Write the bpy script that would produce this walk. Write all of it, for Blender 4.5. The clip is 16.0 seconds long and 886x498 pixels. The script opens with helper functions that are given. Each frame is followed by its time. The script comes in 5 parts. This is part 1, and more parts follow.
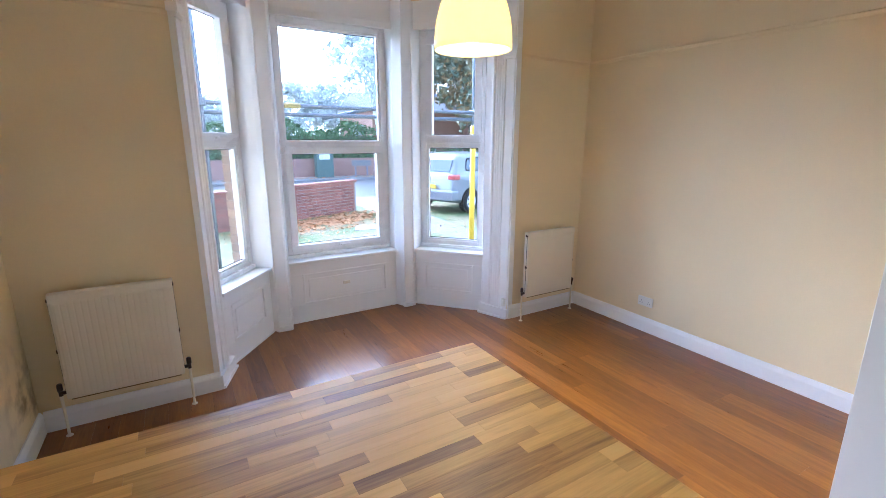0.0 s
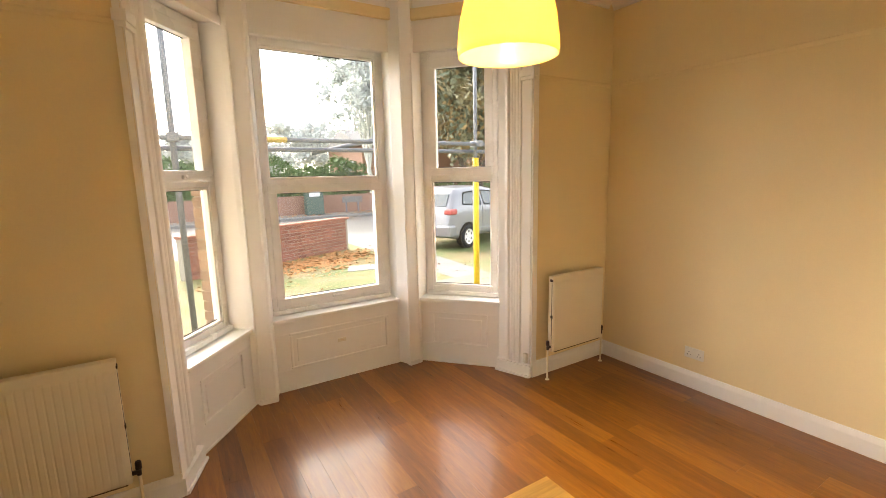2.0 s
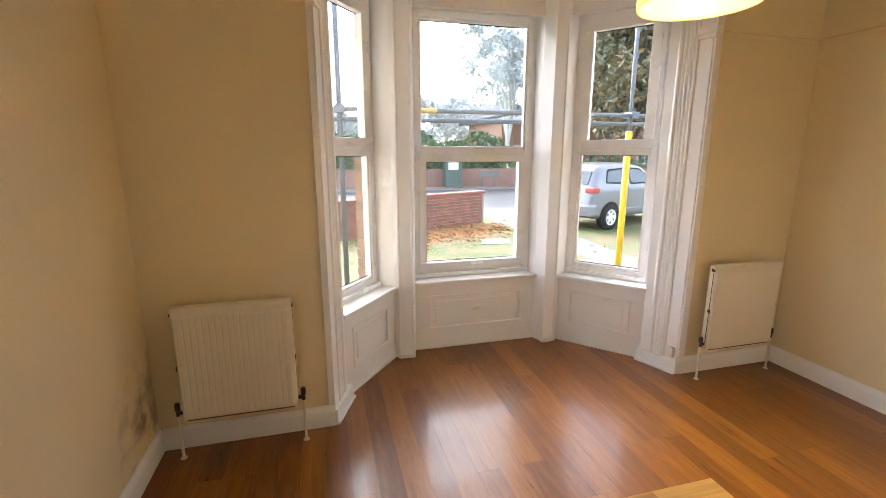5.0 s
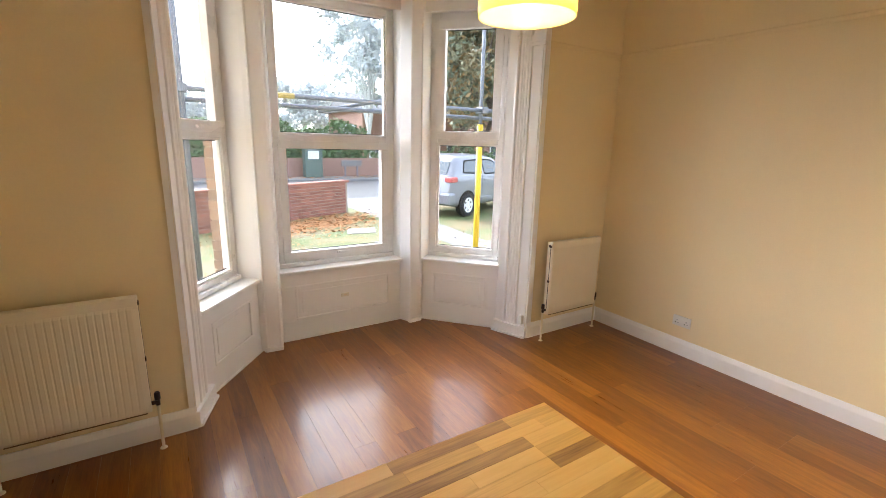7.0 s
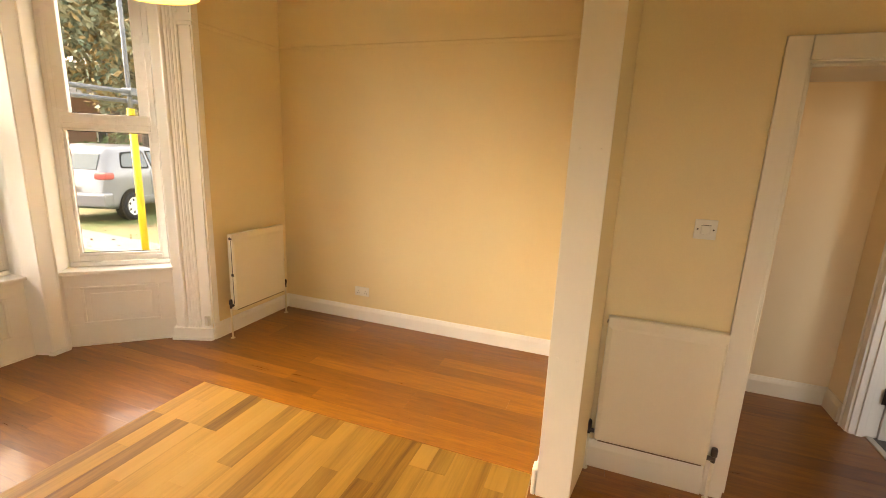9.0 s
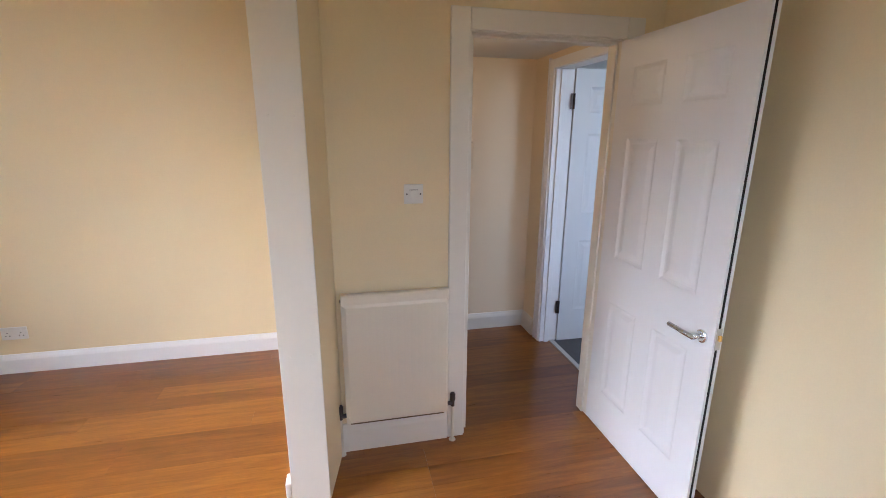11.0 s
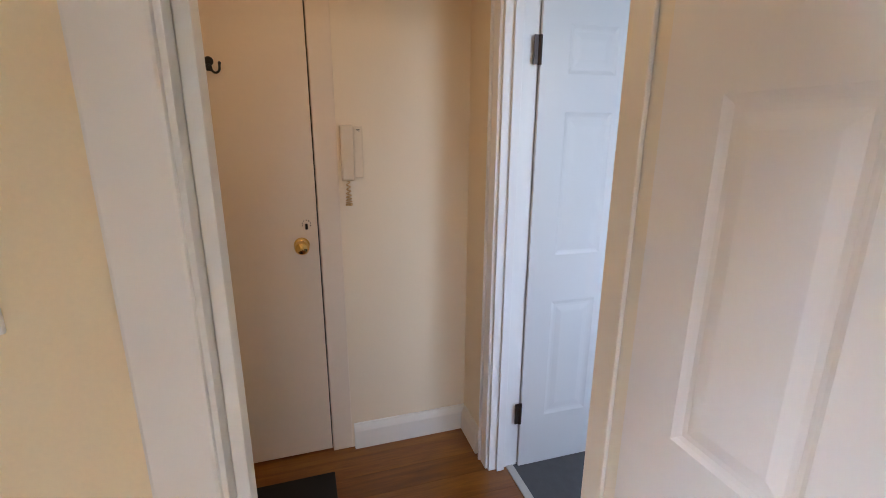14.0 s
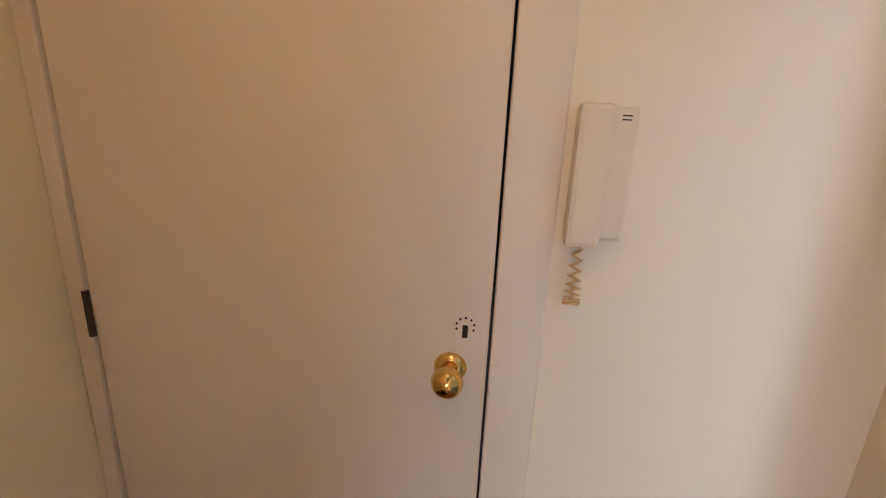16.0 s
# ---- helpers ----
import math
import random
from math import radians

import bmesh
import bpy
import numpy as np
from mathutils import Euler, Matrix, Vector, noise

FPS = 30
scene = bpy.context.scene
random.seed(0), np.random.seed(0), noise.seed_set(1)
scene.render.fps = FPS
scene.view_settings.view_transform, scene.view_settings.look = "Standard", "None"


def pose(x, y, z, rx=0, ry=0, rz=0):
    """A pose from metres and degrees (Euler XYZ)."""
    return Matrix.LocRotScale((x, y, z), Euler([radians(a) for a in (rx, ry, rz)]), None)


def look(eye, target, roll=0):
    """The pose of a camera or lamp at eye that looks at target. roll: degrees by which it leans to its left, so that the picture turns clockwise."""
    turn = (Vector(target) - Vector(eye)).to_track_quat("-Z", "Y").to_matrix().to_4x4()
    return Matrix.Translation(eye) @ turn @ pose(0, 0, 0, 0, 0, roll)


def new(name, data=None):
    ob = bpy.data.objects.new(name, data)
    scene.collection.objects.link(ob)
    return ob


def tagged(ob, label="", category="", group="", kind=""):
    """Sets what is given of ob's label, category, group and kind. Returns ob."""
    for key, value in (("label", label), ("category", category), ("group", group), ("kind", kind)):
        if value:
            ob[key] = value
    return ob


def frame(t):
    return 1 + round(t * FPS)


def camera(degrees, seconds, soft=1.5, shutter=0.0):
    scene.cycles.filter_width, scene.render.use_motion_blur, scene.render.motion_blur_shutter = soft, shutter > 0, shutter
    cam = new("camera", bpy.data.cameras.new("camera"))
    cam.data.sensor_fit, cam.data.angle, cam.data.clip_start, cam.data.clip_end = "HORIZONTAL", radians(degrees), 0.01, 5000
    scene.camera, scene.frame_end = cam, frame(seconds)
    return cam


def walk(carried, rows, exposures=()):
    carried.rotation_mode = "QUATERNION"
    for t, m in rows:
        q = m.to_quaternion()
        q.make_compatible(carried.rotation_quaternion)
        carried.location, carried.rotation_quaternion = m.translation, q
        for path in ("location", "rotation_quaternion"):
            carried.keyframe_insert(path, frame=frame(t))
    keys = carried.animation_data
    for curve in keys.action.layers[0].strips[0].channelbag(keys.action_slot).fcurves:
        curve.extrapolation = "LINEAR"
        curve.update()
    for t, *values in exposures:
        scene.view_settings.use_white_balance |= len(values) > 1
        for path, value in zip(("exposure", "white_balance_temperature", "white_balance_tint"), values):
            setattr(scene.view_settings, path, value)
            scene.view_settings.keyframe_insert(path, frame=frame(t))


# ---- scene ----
cam = camera(89.6, 16.0, soft=0.9)
PATH = [
    (0, (-0.011, 0.209, 1.681), (0.979, 1.882, 1.213), 0.1),
    (0.5, (0.075, 0.418, 1.669), (1.077, 2.096, 1.244), -0.1),
    (1, (0.13, 0.636, 1.691), (1.142, 2.319, 1.312), -0.2),
    (1.5, (0.1, 0.797, 1.695), (1.187, 2.44, 1.351), -0.6),
    (2, (0.157, 0.801, 1.678), (1.198, 2.478, 1.353), -1.3),
    (2.5, (0.118, 0.814, 1.67), (0.897, 2.626, 1.341), -0.9),
    (3, (0.072, 0.85, 1.659), (0.595, 2.748, 1.307), -1.0),
    (5.5, (0.097, 0.839, 1.627), (0.603, 2.726, 1.199), 0.1),
    (6, (0.098, 0.792, 1.601), (0.758, 2.633, 1.18), 0.2),
    (6.5, (0.052, 0.775, 1.595), (0.957, 2.506, 1.163), 1.0),
    (7, (0.044, 0.736, 1.626), (1.088, 2.38, 1.171), 1.4),
    (7.5, (0.062, 0.585, 1.607), (1.299, 2.09, 1.157), 1.3),
    (8, (0.041, 0.509, 1.613), (1.537, 1.756, 1.16), 2.2),
    (8.5, (0.055, 0.462, 1.608), (1.757, 1.414, 1.164), 3.1),
    (9, (0.048, 0.509, 1.596), (1.881, 1.180, 1.160), 2.4),
    (9.5, (0.106, 0.505, 1.588), (2.022, 0.864, 1.143), 1.9),
    (10, (0.147, 0.489, 1.580), (2.096, 0.500, 1.131), 1.5),
    (10.2, (0.159, 0.478, 1.577), (2.102, 0.357, 1.124), 1.3),
    (12.5, (0.781, 0.102, 1.529), (2.633, -0.439, 1.005), -0.1),
    (13, (1.036, -0.053, 1.510), (2.884, -0.610, 0.986), -0.6),
    (13.5, (1.336, -0.199, 1.507), (3.174, -0.781, 0.975), -0.5),
    (14, (1.645, -0.303, 1.493), (3.490, -0.885, 0.986), 0.3),
    (14.5, (1.951, -0.420, 1.487), (3.837, -0.843, 0.972), 0.9),
    (15, (2.250, -0.428, 1.486), (4.172, -0.618, 0.965), 2.7),
    (15.5, (2.532, -0.414, 1.490), (4.458, -0.384, 0.952), 1.9),
    (16, (2.803, -0.345, 1.481), (4.715, -0.130, 0.933), 2.6),
]
WB = [(0.0, 1.4, 4600, 15), (0.7, 1.36, 5000, 15), (1.5, 1.3, 6350, 15), (2.5, 1.31, 8300, 15), (3.0, 1.26, 7350, 15), (5.5, 1.28, 6150, 15), (7.0, 1.3, 6100, 15), (8.0, 1.24, 7400, 15),
      (9.0, 1.52, 9000, 15), (9.5, 1.34, 6850, 15), (10.0, 1.5, 5550, 15), (12.5, 1.46, 5200, 15), (13.0, 1.66, 5850, 16), (13.5, 1.82, 5700, 16), (14.0, 1.8, 5500, 15), (14.5, 1.84, 5600, 15), (15.0, 2.15, 6200, 16), (15.5, 2.35, 6400, 18), (16.0, 2.26, 5350, 15)]
walk(cam, [(t, look(eye, target, roll)) for t, eye, target, roll in PATH], WB)

# ---- world and lights ----
SUN_EL, SUN_AZ = radians(30), radians(345)
world = bpy.data.worlds.new("overcast_sky")
scene.world = world
world.use_nodes = True
wn, wl = world.node_tree.nodes, world.node_tree.links
sky = wn.new("ShaderNodeTexSky")
sky.sky_type, sky.sun_disc = "NISHITA", False
sky.sun_elevation, sky.sun_rotation = SUN_EL, SUN_AZ
sky.air_density, sky.dust_density = 1.0, 4.0
cloud = wn.new("ShaderNodeHueSaturation")
cloud.inputs["Saturation"].default_value = 0.35
wl.new(sky.outputs[0], cloud.inputs["Color"])
wl.new(cloud.outputs[0], wn["Background"].inputs["Color"])
wn["Background"].inputs["Strength"].default_value = 0.56

sun = new("sun", bpy.data.lights.new("sun", "SUN"))
sun.data.energy, sun.data.angle, sun.data.color = 0.2, radians(50), (1.0, 0.98, 0.95)
sun.matrix_world = look((math.sin(SUN_AZ) * math.cos(SUN_EL), math.cos(SUN_AZ) * math.cos(SUN_EL), math.sin(SUN_EL)), (0, 0, 0))

bulb = new("pendant_bulb_light", bpy.data.lights.new("pendant_bulb_light", "POINT"))
bulb.data.energy, bulb.data.color, bulb.data.shadow_soft_size = 3.4, (1.0, 0.79, 0.48), 0.025
bulb.location = (1.342, 2.204, 2.18)



def window_light(name, place, turn, width, height, watts, color=(0.86, 0.93, 1.0)):
    """The sky's light in the opening of a window."""
    a = new(name, bpy.data.lights.new(name, "AREA"))
    a.data.shape, a.data.size, a.data.size_y, a.data.energy, a.data.color = "RECTANGLE", width, height, watts, color
    a.matrix_world = pose(*place, *turn)
    return a


window_light("side_window_light", (-0.95, -0.4, 1.6), (90, 0, -90), 1.15, 1.25, 0.2)
window_light("second_room_window_light", (1.16, -1.87, 1.6), (90, 0, -90), 0.7, 1.35, 3.7, (0.74, 0.87, 1.0))
hall_bulb = new("hall_bulb_light", bpy.data.lights.new("hall_bulb_light", "POINT"))
hall_bulb.data.energy, hall_bulb.data.color, hall_bulb.data.shadow_soft_size = 1.0, (1.0, 0.62, 0.29), 0.04
hall_bulb.location = (2.76, -0.27, 1.985)

# ---- materials ----
def paint(name, color, rough=0.5, metal=0.0, var=0.06, scale=4.0, bump=0.02, grain=90.0, coat=0.0, random_tint=0.0, spec=0.5, second=None):
    """Plain surface with a broad and a fine variation and a little relief."""
    m = bpy.data.materials.new(name)
    m.use_nodes = True
    n, l = m.node_tree.nodes, m.node_tree.links
    b = n["Principled BSDF"]
    b.inputs["Roughness"].default_value, b.inputs["Metallic"].default_value = rough, metal
    b.inputs["Coat Weight"].default_value = coat
    b.inputs["Specular IOR Level"].default_value = spec
    co = n.new("ShaderNodeTexCoord")
    big, fine = n.new("ShaderNodeTexNoise"), n.new("ShaderNodeTexNoise")
    big.inputs["Scale"].default_value, fine.inputs["Scale"].default_value = scale, grain
    big.inputs["Detail"].default_value = 6
    for t in (big, fine):
        l.new(co.outputs["Object"], t.inputs["Vector"])
    ramp = n.new("ShaderNodeMapRange")
    ramp.inputs["To Min"].default_value, ramp.inputs["To Max"].default_value = 1 - var * 2, 1 + var * 2
    mixf = n.new("ShaderNodeMath")
    mixf.operation = "MULTIPLY_ADD"
    mixf.inputs[1].default_value = 0.35
    l.new(fine.outputs["Fac"], mixf.inputs[0])
    half = n.new("ShaderNodeMath")
    half.operation = "MULTIPLY"
    half.inputs[1].default_value = 0.65
    l.new(big.outputs["Fac"], half.inputs[0])
    l.new(half.outputs[0], mixf.inputs[2])
    l.new(mixf.outputs[0], ramp.inputs["Value"])
    val = ramp.outputs[0]
    if random_tint:
        info, rr, mul = n.new("ShaderNodeObjectInfo"), n.new("ShaderNodeMapRange"), n.new("ShaderNodeMath")
        rr.inputs["To Min"].default_value, rr.inputs["To Max"].default_value = 1 - random_tint, 1 + random_tint
        mul.operation = "MULTIPLY"
        l.new(info.outputs["Random"], rr.inputs["Value"])
        l.new(rr.outputs[0], mul.inputs[0])
        l.new(val, mul.inputs[1])
        val = mul.outputs[0]
    hs = n.new("ShaderNodeHueSaturation")
    hs.inputs["Color"].default_value = (*color, 1)
    if second:
        mc, mr = n.new("ShaderNodeMix"), n.new("ShaderNodeMapRange")
        mc.data_type = "RGBA"
        mr.inputs["From Min"].default_value, mr.inputs["From Max"].default_value = 0.4, 0.6
        l.new(big.outputs["Fac"], mr.inputs["Value"])
        l.new(mr.outputs[0], mc.inputs["Factor"])
        mc_out = [o for o in mc.outputs if o.type == "RGBA"][0]
        for sock in [i for i in mc.inputs if i.type == "RGBA"]:
            sock.default_value = (*color, 1) if sock.name == "A" else (*second, 1)
        l.new(mc_out, hs.inputs["Color"])
    l.new(val, hs.inputs["Value"])
    l.new(hs.outputs[0], b.inputs["Base Color"])
    rv = n.new("ShaderNodeMapRange")
    rv.inputs["To Min"].default_value, rv.inputs["To Max"].default_value = max(0.02, rough - 0.08), min(1, rough + 0.08)
    l.new(big.outputs["Fac"], rv.inputs["Value"])
    l.new(rv.outputs[0], b.inputs["Roughness"])
    if bump:
        bp = n.new("ShaderNodeBump")
        bp.inputs["Strength"].default_value, bp.inputs["Distance"].default_value = bump * 6, 0.002
        l.new(mixf.outputs[0], bp.inputs["Height"])
        l.new(bp.outputs[0], b.inputs["Normal"])
    return m


def wood(name, axis, ramp_colors, rough=0.25, coat=0.0, long=1.2, across=26.0, fine=160.0, spread=0.5, bump=0.05, spec=0.5):
    """Wood with grain along an axis; each board takes its own shade and cut of grain."""
    m = bpy.data.materials.new(name)
    m.use_nodes = True
    n, l = m.node_tree.nodes, m.node_tree.links
    b = n["Principled BSDF"]
    b.inputs["Roughness"].default_value = rough
    b.inputs["Coat Weight"].default_value, b.inputs["Coat Roughness"].default_value = coat, 0.09
    b.inputs["Specular IOR Level"].default_value = spec
    co, info, mp = n.new("ShaderNodeTexCoord"), n.new("ShaderNodeObjectInfo"), n.new("ShaderNodeMapping")
    off = n.new("ShaderNodeVectorMath")
    off.operation = "MULTIPLY_ADD"
    comb = n.new("ShaderNodeCombineXYZ")
    for i in range(3):
        l.new(info.outputs["Random"], comb.inputs[i])
    off.inputs[1].default_value = (37.0, 53.0, 11.0)
    l.new(comb.outputs[0], off.inputs[0])
    l.new(co.outputs["Object"], off.inputs[2])
    l.new(off.outputs[0], mp.inputs["Vector"])
    mp.inputs["Scale"].default_value = (long, across, across) if axis == "x" else (across, long, across)
    g = n.new("ShaderNodeTexNoise")
    g.inputs["Scale"].default_value, g.inputs["Detail"].default_value, g.inputs["Roughness"].default_value = 1.0, 8, 0.65
    g.inputs["Distortion"].default_value = 0.6
    l.new(mp.outputs[0], g.inputs["Vector"])
    mp2 = n.new("ShaderNodeMapping")
    mp2.inputs["Scale"].default_value = (long * 5, fine, fine) if axis == "x" else (fine, long * 5, fine)
    l.new(off.outputs[0], mp2.inputs["Vector"])
    f = n.new("ShaderNodeTexNoise")
    f.inputs["Scale"].default_value, f.inputs["Detail"].default_value = 1.0, 3
    l.new(mp2.outputs[0], f.inputs["Vector"])
    tot = n.new("ShaderNodeMath")
    tot.operation = "MULTIPLY_ADD"
    tot.inputs[1].default_value = spread
    l.new(info.outputs["Random"], tot.inputs[0])
    mixg = n.new("ShaderNodeMath")
    mixg.operation = "MULTIPLY_ADD"
    mixg.inputs[1].default_value = 0.25
    l.new(f.outputs["Fac"], mixg.inputs[0])
    sc = n.new("ShaderNodeMath")
    sc.operation = "MULTIPLY_ADD"
    sc.inputs[1].default_value, sc.inputs[2].default_value = 0.8, -0.15 - spread * 0.5
    l.new(g.outputs["Fac"], sc.inputs[0])
    l.new(sc.outputs[0], mixg.inputs[2])
    l.new(mixg.outputs[0], tot.inputs[2])
    ramp = n.new("ShaderNodeValToRGB")
    els = ramp.color_ramp.elements
    while len(els) < len(ramp_colors):
        els.new(0.5)
    for e, (p, c) in zip(els, ramp_colors):
        e.position, e.color = p, (*c, 1)
    l.new(tot.outputs[0], ramp.inputs["Fac"])
    l.new(ramp.outputs[0], b.inputs["Base Color"])
    rr = n.new("ShaderNodeMapRange")
    rr.inputs["To Min"].default_value, rr.inputs["To Max"].default_value = rough - 0.05, rough + 0.12
    l.new(g.outputs["Fac"], rr.inputs["Value"])
    l.new(rr.outputs[0], b.inputs["Roughness"])
    bp = n.new("ShaderNodeBump")
    bp.inputs["Strength"].default_value, bp.inputs["Distance"].default_value = bump, 0.002
    l.new(mixg.outputs[0], bp.inputs["Height"])
    l.new(bp.outputs[0], b.inputs["Normal"])
    return m


def pane_glass():
    m = bpy.data.materials.new("window_glass")
    m.use_nodes = True
    n, l = m.node_tree.nodes, m.node_tree.links
    n.remove(n["Principled BSDF"])
    tr, gl, fr, mx = n.new("ShaderNodeBsdfTransparent"), n.new("ShaderNodeBsdfGlossy"), n.new("ShaderNodeLayerWeight"), n.new("ShaderNodeMixShader")
    pw, ad = n.new("ShaderNodeMath"), n.new("ShaderNodeMath")
    pw.operation, pw.inputs[1].default_value = "POWER", 5
    ad.operation, ad.inputs[1].default_value, ad.inputs[2].default_value = "MULTIPLY_ADD", 0.6, 0.03
    tr.inputs["Color"].default_value = (0.86, 0.89, 0.90, 1)
    gl.inputs["Roughness"].default_value = 0.01
    fr.inputs["Blend"].default_value = 0.5
    l.new(fr.outputs["Facing"], pw.inputs[0])
    l.new(pw.outputs[0], ad.inputs[0])
    no, bp = n.new("ShaderNodeTexNoise"), n.new("ShaderNodeBump")
    no.inputs["Scale"].default_value = 260
    bp.inputs["Strength"].default_value, bp.inputs["Distance"].default_value = 0.1, 0.0005
    l.new(no.outputs["Fac"], bp.inputs["Height"])
    l.new(bp.outputs[0], gl.inputs["Normal"])
    l.new(ad.outputs[0], mx.inputs["Fac"])
    l.new(tr.outputs[0], mx.inputs[1])
    l.new(gl.outputs[0], mx.inputs[2])
    l.new(mx.outputs[0], n["Material Output"].inputs["Surface"])
    return m


def shade_glass():
    m = bpy.data.materials.new("amber_shade_glass")
    m.use_nodes = True
    n, l = m.node_tree.nodes, m.node_tree.links
    b = n["Principled BSDF"]
    b.inputs["Base Color"].default_value = (0.95, 0.80, 0.42, 1)
    b.inputs["Roughness"].default_value = 0.25
    tl, mx = n.new("ShaderNodeBsdfTranslucent"), n.new("ShaderNodeMixShader")
    tl.inputs["Color"].default_value = (1.0, 0.83, 0.44, 1)
    mx.inputs["Fac"].default_value = 0.55
    l.new(b.outputs[0], mx.inputs[1])
    l.new(tl.outputs[0], mx.inputs[2])
    l.new(mx.outputs[0], n["Material Output"].inputs["Surface"])
    return m


WALL = paint("cream_wall_paint", (0.815, 0.685, 0.43), 0.6, var=0.045, scale=1.6, bump=0.03, grain=140)
HALLWALL = paint("pale_cream_hall_paint", (0.83, 0.70, 0.50), 0.5, var=0.03, scale=1.3, bump=0.03, grain=140)
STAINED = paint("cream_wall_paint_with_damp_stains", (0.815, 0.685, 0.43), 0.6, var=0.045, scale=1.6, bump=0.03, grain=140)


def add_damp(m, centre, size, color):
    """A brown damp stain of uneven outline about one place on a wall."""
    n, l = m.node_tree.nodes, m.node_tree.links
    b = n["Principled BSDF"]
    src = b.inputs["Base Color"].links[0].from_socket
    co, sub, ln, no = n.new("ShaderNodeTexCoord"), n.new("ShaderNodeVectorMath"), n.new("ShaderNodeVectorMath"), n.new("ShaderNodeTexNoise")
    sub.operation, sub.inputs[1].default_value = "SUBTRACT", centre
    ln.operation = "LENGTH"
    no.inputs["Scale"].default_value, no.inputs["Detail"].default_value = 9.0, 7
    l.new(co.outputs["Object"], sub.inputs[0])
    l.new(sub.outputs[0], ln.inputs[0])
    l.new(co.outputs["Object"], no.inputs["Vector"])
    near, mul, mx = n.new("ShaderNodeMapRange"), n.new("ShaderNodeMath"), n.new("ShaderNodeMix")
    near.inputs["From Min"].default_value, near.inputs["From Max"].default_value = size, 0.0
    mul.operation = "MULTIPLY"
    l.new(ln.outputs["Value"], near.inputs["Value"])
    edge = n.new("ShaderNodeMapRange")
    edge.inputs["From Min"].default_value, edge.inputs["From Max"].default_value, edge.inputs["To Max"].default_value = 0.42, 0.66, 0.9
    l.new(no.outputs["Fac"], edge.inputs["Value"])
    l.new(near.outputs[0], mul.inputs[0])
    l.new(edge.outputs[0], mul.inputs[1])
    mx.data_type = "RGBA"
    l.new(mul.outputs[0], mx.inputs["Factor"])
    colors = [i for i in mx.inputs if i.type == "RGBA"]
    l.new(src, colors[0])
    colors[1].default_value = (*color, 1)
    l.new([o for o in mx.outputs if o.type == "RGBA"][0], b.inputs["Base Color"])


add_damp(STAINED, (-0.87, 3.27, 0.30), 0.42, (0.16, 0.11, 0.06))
CEIL = paint("white_ceiling_paint", (0.80, 0.78, 0.73), 0.8, var=0.02, bump=0.02)
GLOSSW = paint("white_gloss_paint", (0.89, 0.887, 0.88), 0.42, var=0.012, scale=2, bump=0.004, grain=60)
OFFW = paint("ivory_gloss_paint", (0.79, 0.75, 0.655), 0.42, var=0.012, scale=2, bump=0.004, grain=60)
DOORW = paint("white_moulded_door_paint", (0.78, 0.78, 0.78), 0.4, var=0.01, scale=3, bump=0.006, grain=200)
FLUSHD = paint("ivory_flush_door_paint", (0.78, 0.655, 0.495), 0.45, var=0.02, scale=2, bump=0.006, grain=60)
PVC = paint("white_pvc", (0.89, 0.89, 0.895), 0.28, var=0.015, bump=0)
GASKET = paint("black_rubber_gasket", (0.008, 0.008, 0.008), 0.9, bump=0)
RAD = paint("cream_radiator_enamel", (0.78, 0.72, 0.58), 0.35, var=0.03, bump=0.01)
RUST = paint("brown_worn_metal", (0.16, 0.10, 0.05), 0.8, var=0.3, scale=20, bump=0.1)
BRONZE = paint("dark_bronze_metal", (0.05, 0.035, 0.03), 0.4, 0.6, bump=0.02)
CHROME = paint("polished_chrome", (0.75, 0.75, 0.76), 0.12, 1.0, var=0.01, bump=0)
BRASS = paint("polished_brass", (0.83, 0.56, 0.18), 0.14, 1.0, var=0.03, bump=0)
BLACK = paint("black_iron", (0.015, 0.014, 0.014), 0.45, 0.3, bump=0.02)
GAP = paint("dark_joint", (0.02, 0.015, 0.01), 0.9, bump=0)
PLAST = paint("white_switch_plastic", (0.78, 0.76, 0.70), 0.35, var=0.01, bump=0)
CREAMPL = paint("aged_cream_plastic", (0.76, 0.63, 0.44), 0.4, var=0.02, bump=0)
CORD = paint("yellowed_coil_cord", (0.66, 0.42, 0.17), 0.5, var=0.05, bump=0)
MATT = paint("black_doormat_fibre", (0.02, 0.019, 0.018), 0.95, var=0.2, scale=30, bump=0.2, grain=400)
CARPET = paint("grey_carpet_pile", (0.10, 0.10, 0.105), 0.95, var=0.15, scale=25, bump=0.2, grain=300)
STRIP = paint("brushed_aluminium", (0.6, 0.58, 0.55), 0.35, 0.8, bump=0.02)
GLASS = pane_glass()
SHADE = shade_glass()
FLOORW = wood("varnished_bamboo_boards", "y", [(0.0, (0.09, 0.025, 0.002)), (0.35, (0.215, 0.071, 0.006)), (0.65, (0.345, 0.13, 0.012)), (1.0, (0.56, 0.255, 0.04))],
              rough=0.27, coat=0.25, long=2.8, across=32, fine=210, spread=0.3, bump=0.006, spec=0.6)
TOPW = wood("oiled_walnut_and_ash_staves", "x", [(0.0, (0.25, 0.115, 0.020)), (0.22, (0.54, 0.285, 0.055)), (0.48, (0.78, 0.45, 0.10)), (1.0, (0.90, 0.61, 0.19))],
            rough=0.36, coat=0.0, long=1.6, across=22, fine=170, spread=0.55, bump=0.03, spec=0.7)
BRICK = paint("red_garden_brick", (0.27, 0.115, 0.085), 0.85, var=0.15, scale=12, bump=0.15, grain=120, random_tint=0.25)
